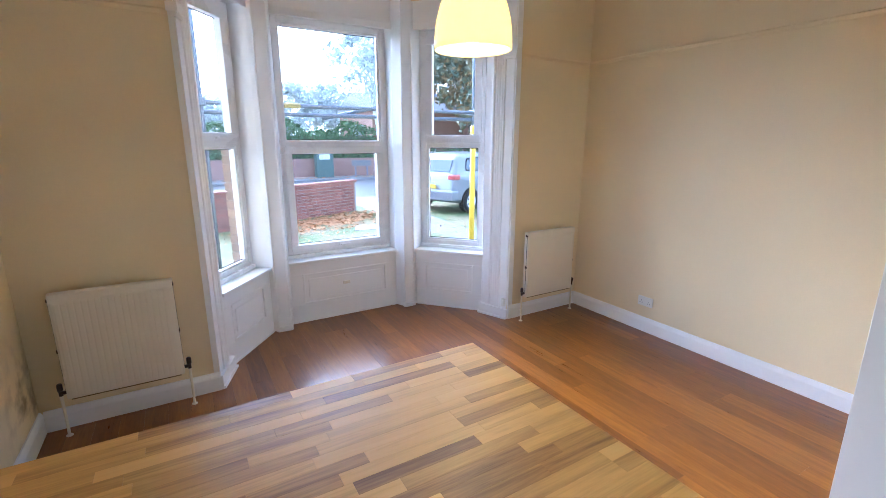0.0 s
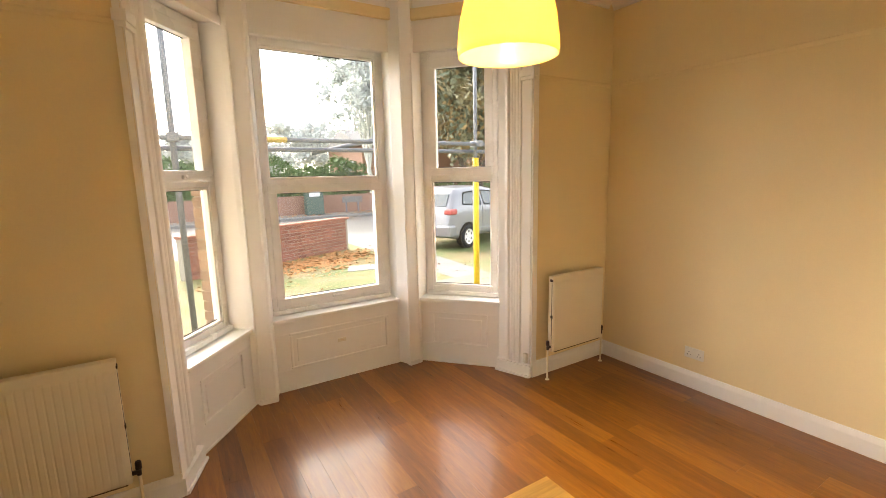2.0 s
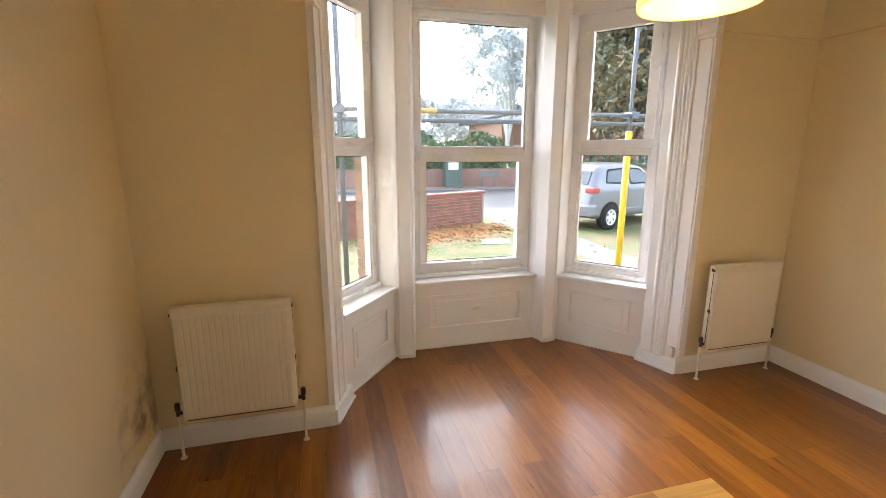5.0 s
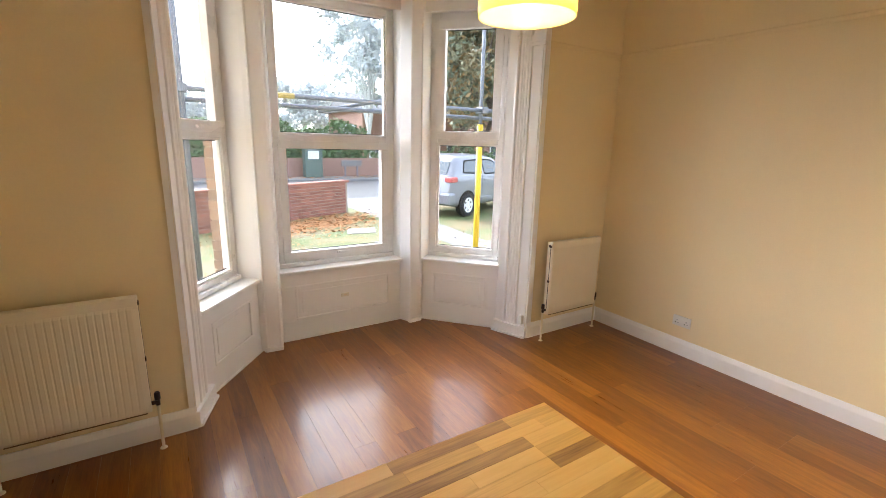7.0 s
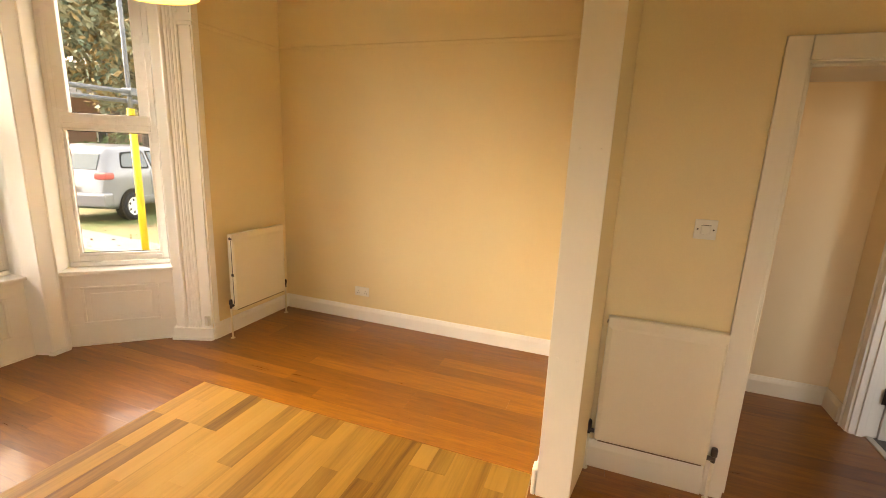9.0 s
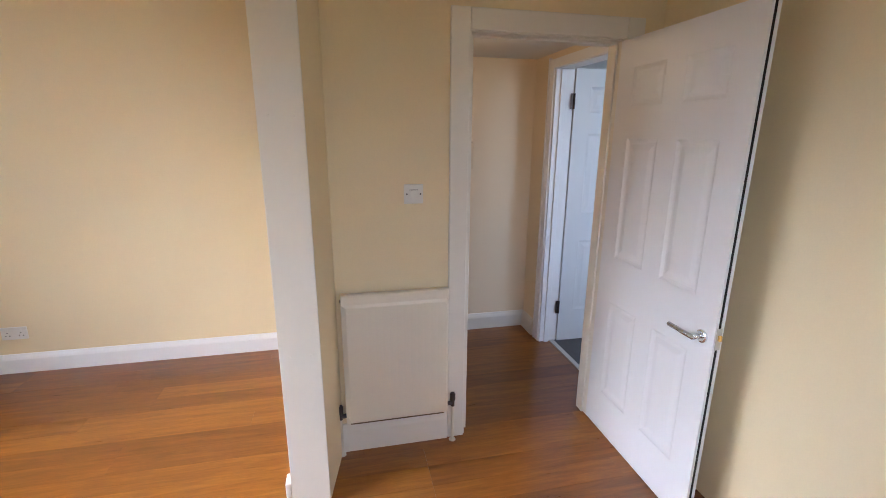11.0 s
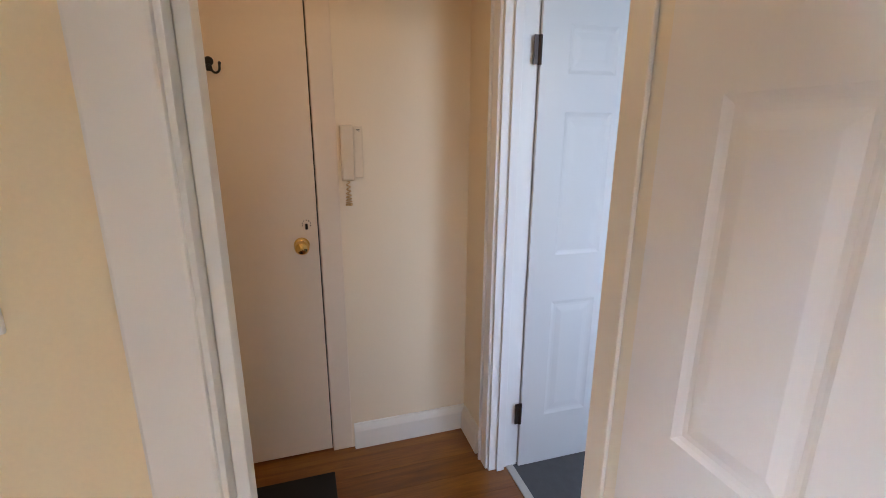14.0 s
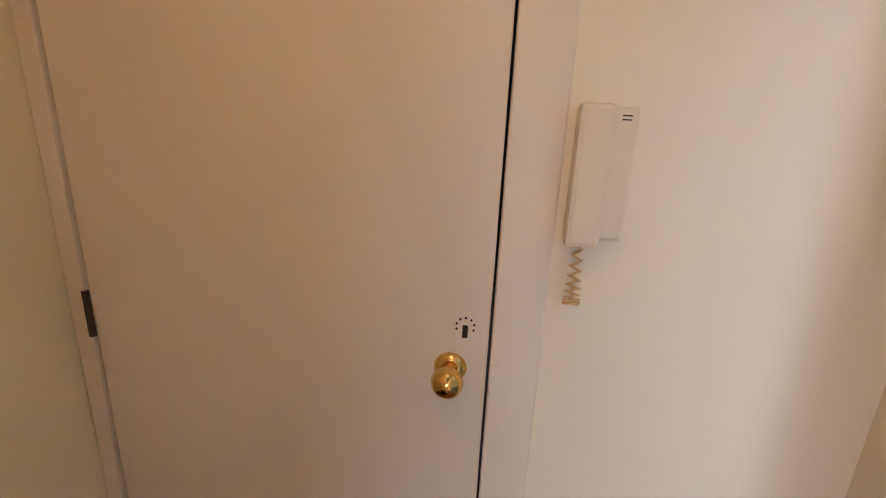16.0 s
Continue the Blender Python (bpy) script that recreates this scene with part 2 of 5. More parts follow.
BUFF = paint("buff_facing_brick", (0.31, 0.215, 0.16), 0.85, var=0.12, scale=12, bump=0.15, grain=120, random_tint=0.18)
MORTAR = paint("lime_mortar", (0.34, 0.31, 0.27), 0.95, var=0.1, scale=20, bump=0.1)
GRASS = paint("autumn_lawn", (0.12, 0.155, 0.05), 0.95, second=(0.21, 0.17, 0.09), var=0.2, scale=1.1, bump=0.3, grain=120)
ASPHALT = paint("wet_asphalt", (0.09, 0.09, 0.095), 0.45, var=0.15, scale=1.5, bump=0.1, grain=150)
PAVING = paint("damp_concrete_paving", (0.19, 0.188, 0.185), 0.6, var=0.12, scale=2, bump=0.1)
GRAVEL = paint("pale_gravel_drive", (0.22, 0.20, 0.165), 0.9, var=0.18, scale=3, bump=0.3, grain=90)
LEAFO = paint("orange_fallen_leaf", (0.52, 0.26, 0.11), 0.8, var=0.3, scale=3, bump=0)
LEAFG = paint("dark_evergreen_leaf", (0.15, 0.20, 0.14), 0.6, second=(0.27, 0.24, 0.14), var=0.35, scale=0.7, bump=0)
LEAFY = paint("turning_autumn_leaf", (0.28, 0.19, 0.08), 0.7, var=0.35, scale=0.8, bump=0)
# mist is put into this colour: far leaves paler than their own green
LEAFH = paint("mist_paled_leaf", (0.60, 0.64, 0.64), 0.8, var=0.3, scale=0.8, bump=0)
HEDGE = paint("green_hedge_leaf", (0.11, 0.17, 0.07), 0.7, var=0.35, scale=1.2, bump=0)
# bark lightened the same way, so far trunks fade as in mist
MISTBARK = paint("mist_paled_bark", (0.60, 0.62, 0.62), 0.9, var=0.1, scale=6, bump=0.1)
BARK = paint("grey_bark", (0.12, 0.095, 0.075), 0.9, var=0.2, scale=6, bump=0.3)
YELLOW = paint("yellow_foam_sleeve", (0.72, 0.50, 0.04), 0.6, var=0.04, bump=0.03)
STRAW = paint("faded_yellow_tape", (0.42, 0.33, 0.12), 0.6, var=0.05, bump=0.02)
GALV = paint("galvanised_scaffold_tube", (0.17, 0.19, 0.23), 0.5, 0.2, var=0.1, scale=8, bump=0.04)
CARPAINT = paint("silver_car_paint", (0.27, 0.28, 0.31), 0.32, 0.4, var=0.02, bump=0, coat=0.6)
CARGLASS = paint("tinted_car_glass", (0.09, 0.11, 0.12), 0.05, var=0.02, bump=0, spec=0.9)
TYRE = paint("black_tyre_rubber", (0.02, 0.02, 0.021), 0.8, var=0.1, bump=0.05)
HUB = paint("silver_wheel_trim", (0.78, 0.79, 0.80), 0.45, 0.0, bump=0)
REDL = paint("red_lamp_lens", (0.50, 0.12, 0.11), 0.15, bump=0)
BUMP = paint("grey_bumper_plastic", (0.28, 0.29, 0.31), 0.5, bump=0.02)
GREENBOX = paint("green_cabinet_paint", (0.10, 0.14, 0.12), 0.6, bump=0.02)
NOTICE = paint("white_notice_board", (0.75, 0.76, 0.77), 0.5, bump=0)
HOUSEB = paint("far_red_brickwork", (0.33, 0.20, 0.155), 0.9, var=0.12, scale=3, bump=0.1)
RENDERW = paint("white_house_render", (0.72, 0.72, 0.70), 0.8, var=0.04, bump=0.02)
SLATE = paint("grey_roof_slate", (0.16, 0.16, 0.17), 0.6, var=0.15, scale=3, bump=0.1)
STONE = paint("pale_stone_slab", (0.30, 0.29, 0.27), 0.8, var=0.1, scale=4, bump=0.1)


# ---- building blocks ----
def put(name, bm, mat, parent=None, label="", smooth=False):
    me = bpy.data.meshes.new(name)
    bmesh.ops.recalc_face_normals(bm, faces=bm.faces[:])
    if smooth:
        for f in bm.faces:
            f.smooth = True
    bm.to_mesh(me)
    bm.free()
    me.materials.append(mat)
    ob = new(name, me)
    if parent is not None:
        ob.parent = parent
    if label:
        ob["label"] = label
    return ob


part = put


def box(x0, x1, y0, y1, z0, z1, bevel=0.0, bm=None, m=None, seg=2):
    fresh = bm is None
    bm = bmesh.new() if fresh else bm
    r = bmesh.ops.create_cube(bm, size=1.0)
    mm = Matrix.Translation(((x0 + x1) / 2, (y0 + y1) / 2, (z0 + z1) / 2)) @ Matrix.Diagonal((abs(x1 - x0), abs(y1 - y0), abs(z1 - z0), 1))
    bmesh.ops.transform(bm, matrix=mm, verts=r["verts"])
    if bevel:
        es = list({e for v in r["verts"] for e in v.link_edges})
        rb = bmesh.ops.bevel(bm, geom=es, offset=bevel, segments=seg, profile=0.6, affect="EDGES")
        vs = list({v for f in rb["faces"] for v in f.verts} | {v for v in r["verts"] if v.is_valid})
    else:
        vs = r["verts"]
    if m is not None:
        seen = set()
        stack = [v for v in vs if v.is_valid]
        while stack:
            v = stack.pop()
            if v in seen:
                continue
            seen.add(v)
            stack.extend(e.other_vert(v) for e in v.link_edges)
        bmesh.ops.transform(bm, matrix=m, verts=list(seen))
    return bm


def prism(points, z0, z1, bm=None):
    """An upright prism over a plan outline."""
    bm = bm or bmesh.new()
    lo = [bm.verts.new((x, y, z0)) for x, y in points]
    hi = [bm.verts.new((x, y, z1)) for x, y in points]
    k = len(points)
    bm.faces.new(lo[::-1])
    bm.faces.new(hi)
    for i in range(k):
        bm.faces.new((lo[i], lo[(i + 1) % k], hi[(i + 1) % k], hi[i]))
    return bm


def tube(points, r, seg=10, bm=None, cap=True):
    """A round bar along a line of points."""
    bm = bm or bmesh.new()
    pts = [Vector(p) for p in points]
    rings = []
    for i, p in enumerate(pts):
        d = (pts[min(i + 1, len(pts) - 1)] - pts[max(i - 1, 0)]).normalized()
        up = Vector((0, 0, 1)) if abs(d.z) < 0.95 else Vector((1, 0, 0))
        a = d.cross(up).normalized()
        b = d.cross(a).normalized()
        rr = r[i] if isinstance(r, (list, tuple)) else r
        rings.append([bm.verts.new(p + (a * math.cos(k * math.tau / seg) + b * math.sin(k * math.tau / seg)) * rr) for k in range(seg)])
    for s, t in zip(rings, rings[1:]):
        for k in range(seg):
            bm.faces.new((s[k], s[(k + 1) % seg], t[(k + 1) % seg], t[k]))
    if cap:
        bm.faces.new(rings[0][::-1])
        bm.faces.new(rings[-1])
    return bm


def lathe(profile, seg=32, m=None, bm=None, close=False):
    """A turned shape: profile rows are radius and height."""
    bm = bm or bmesh.new()
    rings = []
    for r, z in profile:
        rings.append([bm.verts.new((r * math.cos(k * math.tau / seg), r * math.sin(k * math.tau / seg), z)) for k in range(seg)])
    for s, t in zip(rings, rings[1:]):
        for k in range(seg):
            bm.faces.new((s[k], s[(k + 1) % seg], t[(k + 1) % seg], t[k]))
    if close:
        bm.faces.new(rings[0][::-1])
        bm.faces.new(rings[-1])
    if m is not None:
        bmesh.ops.transform(bm, matrix=m, verts=bm.verts[:])
    return bm


def empty(name, m=None):
    ob = new(name)
    ob.empty_display_size = 0.1
    if m is not None:
        ob.matrix_world = m
    return ob


def structure(name, bm, mat, label, category, smooth=False):
    return tagged(put(name, bm, mat, smooth=smooth), label, category, kind="structure")


# ---- shell of the room ----
XL, XR, YW, ZC = -0.87, 3.512, 3.41, 3.10
XD = 2.281          # face of the wall with the door
YP0, YP1 = 0.508, 0.674   # stub wall between the two parts of the room
YS = -1.10
XH = 3.557          # far wall of the hall
YH = -1.025          # hall wall with the second door

floor = structure("floor", box(-1.2, 3.72, -1.13, 4.75, -0.12, -0.004), GAP, "glossy orange-brown bamboo floorboards throughout the room", "floor")
structure("ceiling", box(-1.2, 3.9, -1.3, 4.86, ZC, ZC + 0.15), CEIL, "plain white painted plaster ceiling above the room", "ceiling")
bm = box(XL - 0.2, XL, 0.45, YW + 0.25, 0, ZC)
box(XL - 0.2, XL, -1.2, -0.75, 0, ZC, bm=bm)
box(XL - 0.2, XL, -0.75, 0.45, 0, 0.95, bm=bm)
box(XL - 0.2, XL, -0.75, 0.45, 2.25, ZC, bm=bm)
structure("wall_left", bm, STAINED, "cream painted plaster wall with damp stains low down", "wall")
structure("wall_window_left", box(XL, 0.083, YW, YW + 0.25, 0, ZC), WALL, "cream painted wall with a radiator beside the bay", "wall")
structure("wall_window_right", box(2.602, XR + 0.15, YW, YW + 0.25, 0, ZC), WALL, "cream painted wall with a narrow radiator beside the bay", "wall")
structure("wall_right", box(XR, XR + 0.15, YP0, YW, 0, ZC), WALL, "long plain cream painted wall with one socket", "wall")
structure("wall_stub", prism([(1.953, 0.527), (XD + 0.003, 0.468), (XD + 0.098, 0.468), (XD + 0.098, YP0), (XR, YP0), (XR, YP1), (1.953, YP1)], 0, ZC), WALL, "cream stub of a removed partition wall", "wall")
structure("wall_back", box(XL - 0.2, XD + 0.1, YS - 0.1, YS, 0, ZC), WALL, "pale cream painted wall behind the open door", "wall")
bm = box(XD, XD + 0.1, -0.151, 0.467, 0, ZC)
box(XD, XD + 0.1, YS, -0.908, 0, ZC, bm=bm)
box(XD, XD + 0.1, -0.908, -0.151, 2.0, ZC, bm=bm)
structure("wall_door", bm, WALL, "cream painted partition wall with the doorway to the hall", "wall")
bm = box(XH, XH + 0.14, 0.474, YP0, 0, 2.2)
box(XH, XH + 0.14, YH - 0.1, -0.368, 0, 2.2, bm=bm)
box(XH, XH + 0.14, -0.368, 0.474, 2.045, 2.2, bm=bm)
structure("wall_hall_far", bm, HALLWALL, "pale cream hall wall around the entrance door", "wall")
bm = box(3.235, XH, YH - 0.1, YH, 0, 2.2)
box(XD + 0.1, 2.43, YH - 0.1, YH, 0, 2.2, bm=bm)
box(2.43, 3.235, YH - 0.1, YH, 1.995, 2.2, bm=bm)
structure("wall_hall_right", bm, HALLWALL, "cream hall wall with an open door to another room", "wall")
structure("ceiling_hall", box(XD + 0.1, XH, YH, YP0, 2.092, 2.2), CEIL, "low white ceiling of the small hall", "ceiling")

# the room beyond the hall, closed round with a west window
structure("floor_second_room", box(1.2, 4.7, -3.9, YH - 0.1, -0.12, 0.004), CARPET, "dark grey carpet in the room beyond the hall", "floor")
bm = box(1.2, 4.7, -4.0, -3.9, 0, 2.6)
box(4.7, 4.8, -4.0, YH - 0.1, 0, 2.6, bm=bm)
box(XH + 0.14, 4.7, YH - 0.1, YH, 0, 2.6, bm=bm)
box(1.1, 1.2, -4.0, -2.3, 0, 2.6, bm=bm)
box(1.1, 1.2, -1.45, YS - 0.1, 0, 2.6, bm=bm)
box(1.1, 1.2, -2.3, -1.45, 0, 0.9, bm=bm)
box(1.1, 1.2, -2.3, -1.45, 2.3, 2.6, bm=bm)
box(1.2, XD + 0.1, YS - 0.14, YS - 0.104, 0, 2.6, bm=bm)
box(XD + 0.1, XH + 0.14, YH - 0.1, YH - 0.02, 2.2, 2.6, bm=bm)
structure("wall_second_room", bm, CEIL, "plain pale walls of the room beyond the hall", "wall")
structure("ceiling_second_room", box(1.1, 4.8, -4.0, YH - 0.02, 2.6, 2.7), CEIL, "plain white ceiling of the room beyond the hall", "ceiling")


def skirting(name, p, q, n, h=0.13, t=0.022, mat=GLOSSW):
    """A skirting board from p to q standing off the wall along n, with a rounded top."""
    bm = bmesh.new()
    prof = [(0, 0), (t, 0), (t, h - 0.035), (t * 0.8, h - 0.02), (t * 0.55, h - 0.008), (t * 0.4, h), (0, h)]
    rows = []
    for e in (p, q):
        rows.append([bm.verts.new((e[0] + n[0] * a, e[1] + n[1] * a, b)) for a, b in prof])
    k = len(prof)
    for i in range(k):
        bm.faces.new((rows[0][i], rows[0][(i + 1) % k], rows[1][(i + 1) % k], rows[1][i]))
    bm.faces.new(rows[0])
    bm.faces.new(rows[1][::-1])
    return structure(name, bm, mat, "white gloss painted timber skirting board", "skirting board")


skirting("baseboard_window_left", (XL + 0.02, YW), (0.088, YW), (0, -1))
skirting("baseboard_window_right", (2.606, YW), (XR - 0.02, YW), (0, -1))
skirting("baseboard_right", (XR, YP1), (XR, YW - 0.002), (-1, 0))
skirting("baseboard_left", (XL, YS), (XL, YW - 0.002), (1, 0))
skirting("baseboard_stub", (1.955, YP1), (XR - 0.024, YP1), (0, 1))
skirting("baseboard_door", (XD, -0.066), (XD, 0.466), (-1, 0), h=0.15, mat=OFFW)
skirting("baseboard_hall_far", (XH, YH + 0.002), (XH, -0.46), (-1, 0), mat=OFFW)
skirting("baseboard_hall_right", (3.335, YH), (XH - 0.024, YH), (0, 1), mat=OFFW)


def moulding(name, p, q, n, z, prof, mat, label, category):
    bm = bmesh.new()
    rows = [[bm.verts.new((e[0] + n[0] * a, e[1] + n[1] * a, z + b)) for a, b in prof] for e in (p, q)]
    k = len(prof)
    for i in range(k):
        bm.faces.new((rows[0][i], rows[0][(i + 1) % k], rows[1][(i + 1) % k], rows[1][i]))
    bm.faces.new(rows[0])
    bm.faces.new(rows[1][::-1])
    return structure(name, bm, mat, label, category)


RAIL = [(0, 0), (0.003, 0.003), (0.005, 0.012), (0.008, 0.02), (0.007, 0.026), (0.003, 0.03), (0, 0.031)]
for nm, p, q, n in (("trim_picture_rail_right", (XR, YP1), (XR, YW), (-1, 0)), ("trim_picture_rail_window_right", (2.62, YW), (XR - 0.022, YW), (0, -1)),
                    ("trim_picture_rail_window_left", (XL + 0.022, YW), (0.06, YW), (0, -1)), ("trim_picture_rail_left", (XL, YS), (XL, YW), (1, 0))):
    moulding(nm, p, q, n, 2.385, RAIL, WALL, "thin cream painted picture rail along the wall", "picture rail")
CORN = [(0, 0), (0.012, 0), (0.02, 0.02), (0.05, 0.05), (0.075, 0.068), (0.08, 0.08), (0.08, 0.1), (0, 0.1)]
for nm, p, q, n in (("trim_cornice_right", (XR, YP1), (XR, YW), (-1, 0)), ("trim_cornice_window_right", (2.64, YW), (XR - 0.082, YW), (0, -1)),
                    ("trim_cornice_window_left", (XL + 0.082, YW), (0.05, YW), (0, -1)), ("trim_cornice_left", (XL, YS), (XL, YW), (1, 0))):
    moulding(nm, p, q, n, ZC - 0.1, CORN, CEIL, "white plaster cornice along the ceiling", "cornice")

# painted timber end of the stub wall
post = tagged(put("trim_stub_end", box(1.934, 1.953, 0.524, YP1 + 0.006, 0, ZC, 0.003), OFFW), "ivory gloss painted board on the end of the stub wall", "wall trim", kind="structure")
for zz in (0.72, 1.62):
    for yy in (0.56, 0.642):
        part("screw_head", lathe([(0.0, 0.002), (0.004, 0.0015), (0.005, 0)], 10, pose(1.934, yy, zz, 0, -90, 0)), OFFW, post, "painted-over screw head")
part("base_block", box(1.932, 2.0, YP1 + 0.006, YP1 + 0.03, 0, 0.14, 0.008), OFFW, post)

# ---- bay window ----
CX = 1.342
GL_Y = 4.45


def mir(p):
    """The same place on the other side of the bay, whose middle leans a little to the left as it goes out."""
    lean = min(max((p[1] - 3.70) / 0.5, 0.0), 1.0)
    return (2 * CX - 0.05 * lean - p[0], p[1])


A0, A1, A2, A3, A3B, A4 = (0.083, 3.41), (0.170, 3.705), (0.592, 4.235), (0.630, 4.21), (0.736, 4.20), (0.783, 4.318)
ux, uy = (A2[0] - A1[0]), (A2[1] - A1[1])
ul = math.hypot(ux, uy)
ux, uy = ux / ul, uy / ul
SIDE = ul
nx, ny = -uy, ux          # outward from the left side light


def side_pt(s, d):
    """Plan point s along the left side light and d outward from its apron."""
    return (A1[0] + ux * s + nx * d, A1[1] + uy * s + ny * d)


def local_frame(which):
    """Matrix that takes x along the light, y outward, z up."""
    if which == "centre":
        return Matrix.Translation((A4[0], A4[1], 0)), mir(A4)[0] - A4[0]
    if which == "left":
        return Matrix(((ux, nx, 0, A1[0]), (uy, ny, 0, A1[1]), (0, 0, 1, 0), (0, 0, 0, 1))), SIDE
    b, e = mir(A2), mir(A1)
    w = math.hypot(e[0] - b[0], e[1] - b[1])
    vx, vy = (e[0] - b[0]) / w, (e[1] - b[1]) / w
    return Matrix(((vx, -vy, 0, b[0]), (vy, vx, 0, b[1]), (0, 0, 1, 0), (0, 0, 0, 1))), w


SILL = 0.60
HEAD = 2.715


def bay_light(which, apron_label):
    M, W = local_frame(which)
    # apron with a framed, sunk panel
    ap = empty("wall_bay_" + which)
    tagged(ap, apron_label, "panelled apron", kind="structure")
    th = 0.022
    a, b, z0, z1 = 0.11 if which == "centre" else 0.10, W - (0.11 if which == "centre" else 0.10), 0.17, SILL - 0.13
    bm = box(0, W, 0.012, 0.15, 0, SILL - 0.03, m=M)
    part("backing_board", bm, GLOSSW, ap)
    for nm, x0, x1, q0, q1 in (("bottom_rail", 0.001, W - 0.001, 0, z0), ("top_rail", 0.001, W - 0.001, z1, SILL - 0.03), ("stile", 0.001, a, z0 + 0.0005, z1 - 0.0005), ("stile", b, W - 0.001, z0 + 0.0005, z1 - 0.0005)):
        part(nm, box(x0, x1, 0, 0.0118, q0, q1, 0.002, m=M), GLOSSW, ap)
    for x0, x1, q0, q1 in ((a, b, z0, z0 + 0.02), (a, b, z1 - 0.02, z1), (a, a + 0.02, z0 + 0.02, z1 - 0.02), (b - 0.02, b, z0 + 0.02, z1 - 0.02)):
        part("panel_bead", box(x0, x1, -0.005, 0.0116, q0, q1, 0.006, m=M), GLOSSW, ap)
    part("field_panel", box(a + 0.055, b - 0.055, 0.004, 0.0116, z0 + 0.055, z1 - 0.055, 0.005, m=M), GLOSSW, ap)
    part("shoe_bead", box(0.001, W - 0.001, -0.012, 0, 0, 0.014, 0.004, m=M), GLOSSW, ap)
    depth = 0.13 if which == "centre" else 0.14
    sill = tagged(put("trim_sill_" + which, box(-0.012, W + 0.012, -0.028, depth, SILL - 0.03, SILL, 0.008, m=M), GLOSSW),
                  "white painted timber window board", "window sill", kind="structure")
    # pvc window
    win = empty("window_" + which)
    tagged(win, "white pvc window with an opening light over the garden" if which == "centre" else "narrow white pvc side window of the bay", "window", kind="structure")
    e0, e1 = (0.03, W - 0.03) if which == "centre" else (0.035, W - 0.035)
    d0, d1 = depth - 0.002, depth + 0.07
    zb, zt, zm0, zm1 = SILL + 0.004, HEAD - 0.01, 1.60, 1.695
    fw, fh, fb, sw_side = 0.045, 0.05, 0.07, 0.052
    if which != "centre":
        zm0, zm1, fh, fb, sw_side = 1.618, 1.705, 0.065, 0.075, 0.06
    F = lambda nm, x0, x1, q0, q1, y0=d0, y1=d1, bv=0.006: part(nm, box(x0, x1, y0, y1, q0, q1, bv, m=M), PVC, win)
    F("frame_stile", e0, e0 + fw, zb, zt)
    F("frame_stile", e1 - fw, e1, zb, zt)
    F("frame_head", e0 + fw, e1 - fw, zt - fh, zt)
    F("frame_bottom", e0 + fw, e1 - fw, zb, zb + fb)
    F("transom", e0 + fw, e1 - fw, zm0 + 0.02, zm1 - 0.02)
    F("side_packer", -0.05, e0 + 0.002, zb - 0.02, HEAD + 0.02, d0 + 0.012, d1 - 0.005, 0.0)
    F("side_packer", e1 - 0.002, W + 0.05, zb - 0.02, HEAD + 0.02, d0 + 0.012, d1 - 0.005, 0.0)
    F("head_packer", e0 + 0.003, e1 - 0.003, zt - 0.002, HEAD + 0.02, d0 + 0.012, d1 - 0.005, 0.0)
    F("drip_bar", e0 - 0.012, e1 + 0.012, zb, zb + 0.035, d0 - 0.035, d0, 0.006)
    low_open = which == "centre"
    for low, (q0, q1) in ((True, (zb + fb, zm0 + 0.02)), (False, (zm1 - 0.02, zt - fh))):
        opening = low == low_open
        x0, x1 = e0 + fw, e1 - fw
        if opening:
            sw = sw_side
            sash = part("sash", box(x0 - 0.012, x1 + 0.012, d0 - 0.012, d1 - 0.02, q0 - 0.012, q0 + sw, 0.006, m=M), PVC, win)
            for c in ((x0 - 0.012, x1 + 0.012, q1 - sw, q1 + 0.012), (x0 - 0.012, x0 + sw, q0 + sw, q1 - sw), (x1 - sw, x1 + 0.012, q0 + sw, q1 - sw)):
                part("sash_bar", box(c[0], c[1], d0 - 0.012, d1 - 0.02, c[2], c[3], 0.006, m=M), PVC, sash)
            hx = (x0 + x1) / 2
            hz = q0 + 0.02
            part("handle_base", box(hx - 0.022, hx + 0.022, d0 - 0.03, d0 - 0.012, hz - 0.011, hz + 0.011, 0.004, m=M), PVC, sash)
            part("handle_lever", box(hx - 0.008, hx + 0.085, d0 - 0.042, d0 - 0.03, hz - 0.007, hz + 0.011, 0.004, m=M), PVC, sash)
            gx0, gx1, gz0, gz1 = x0 + sw, x1 - sw, q0 + sw, q1 - sw
        else:
            bd = 0.018
            for c in ((x0, x1, q0, q0 + bd), (x0, x1, q1 - bd, q1), (x0, x0 + bd, q0 + bd, q1 - bd), (x1 - bd, x1, q0 + bd, q1 - bd)):
                part("glazing_bead", box(c[0], c[1], d0 + 0.008, d1 - 0.031, c[2], c[3], 0.005, m=M), PVC, win)
            gx0, gx1, gz0, gz1 = x0 + bd, x1 - bd, q0 + bd, q1 - bd
        g = part("gasket", box(gx0 - 0.001, gx1 + 0.001, d1 - 0.038, d1 - 0.0305, gz0 - 0.001, gz0 + 0.005, m=M), GASKET, win)
        part("gasket", box(gx0 - 0.001, gx1 + 0.001, d1 - 0.038, d1 - 0.0305, gz1 - 0.005, gz1 + 0.001, m=M), GASKET, win)
        pane = part("pane", box(gx0 - 0.006, gx1 + 0.006, d1 - 0.030, d1 - 0.026, gz0 - 0.006, gz1 + 0.006, m=M), GLASS, win)
        pane.visible_shadow = False
    # plaster head and outer brickwork round the light
    hd = box(0, W, 0.0, 0.30, HEAD, ZC, m=M)
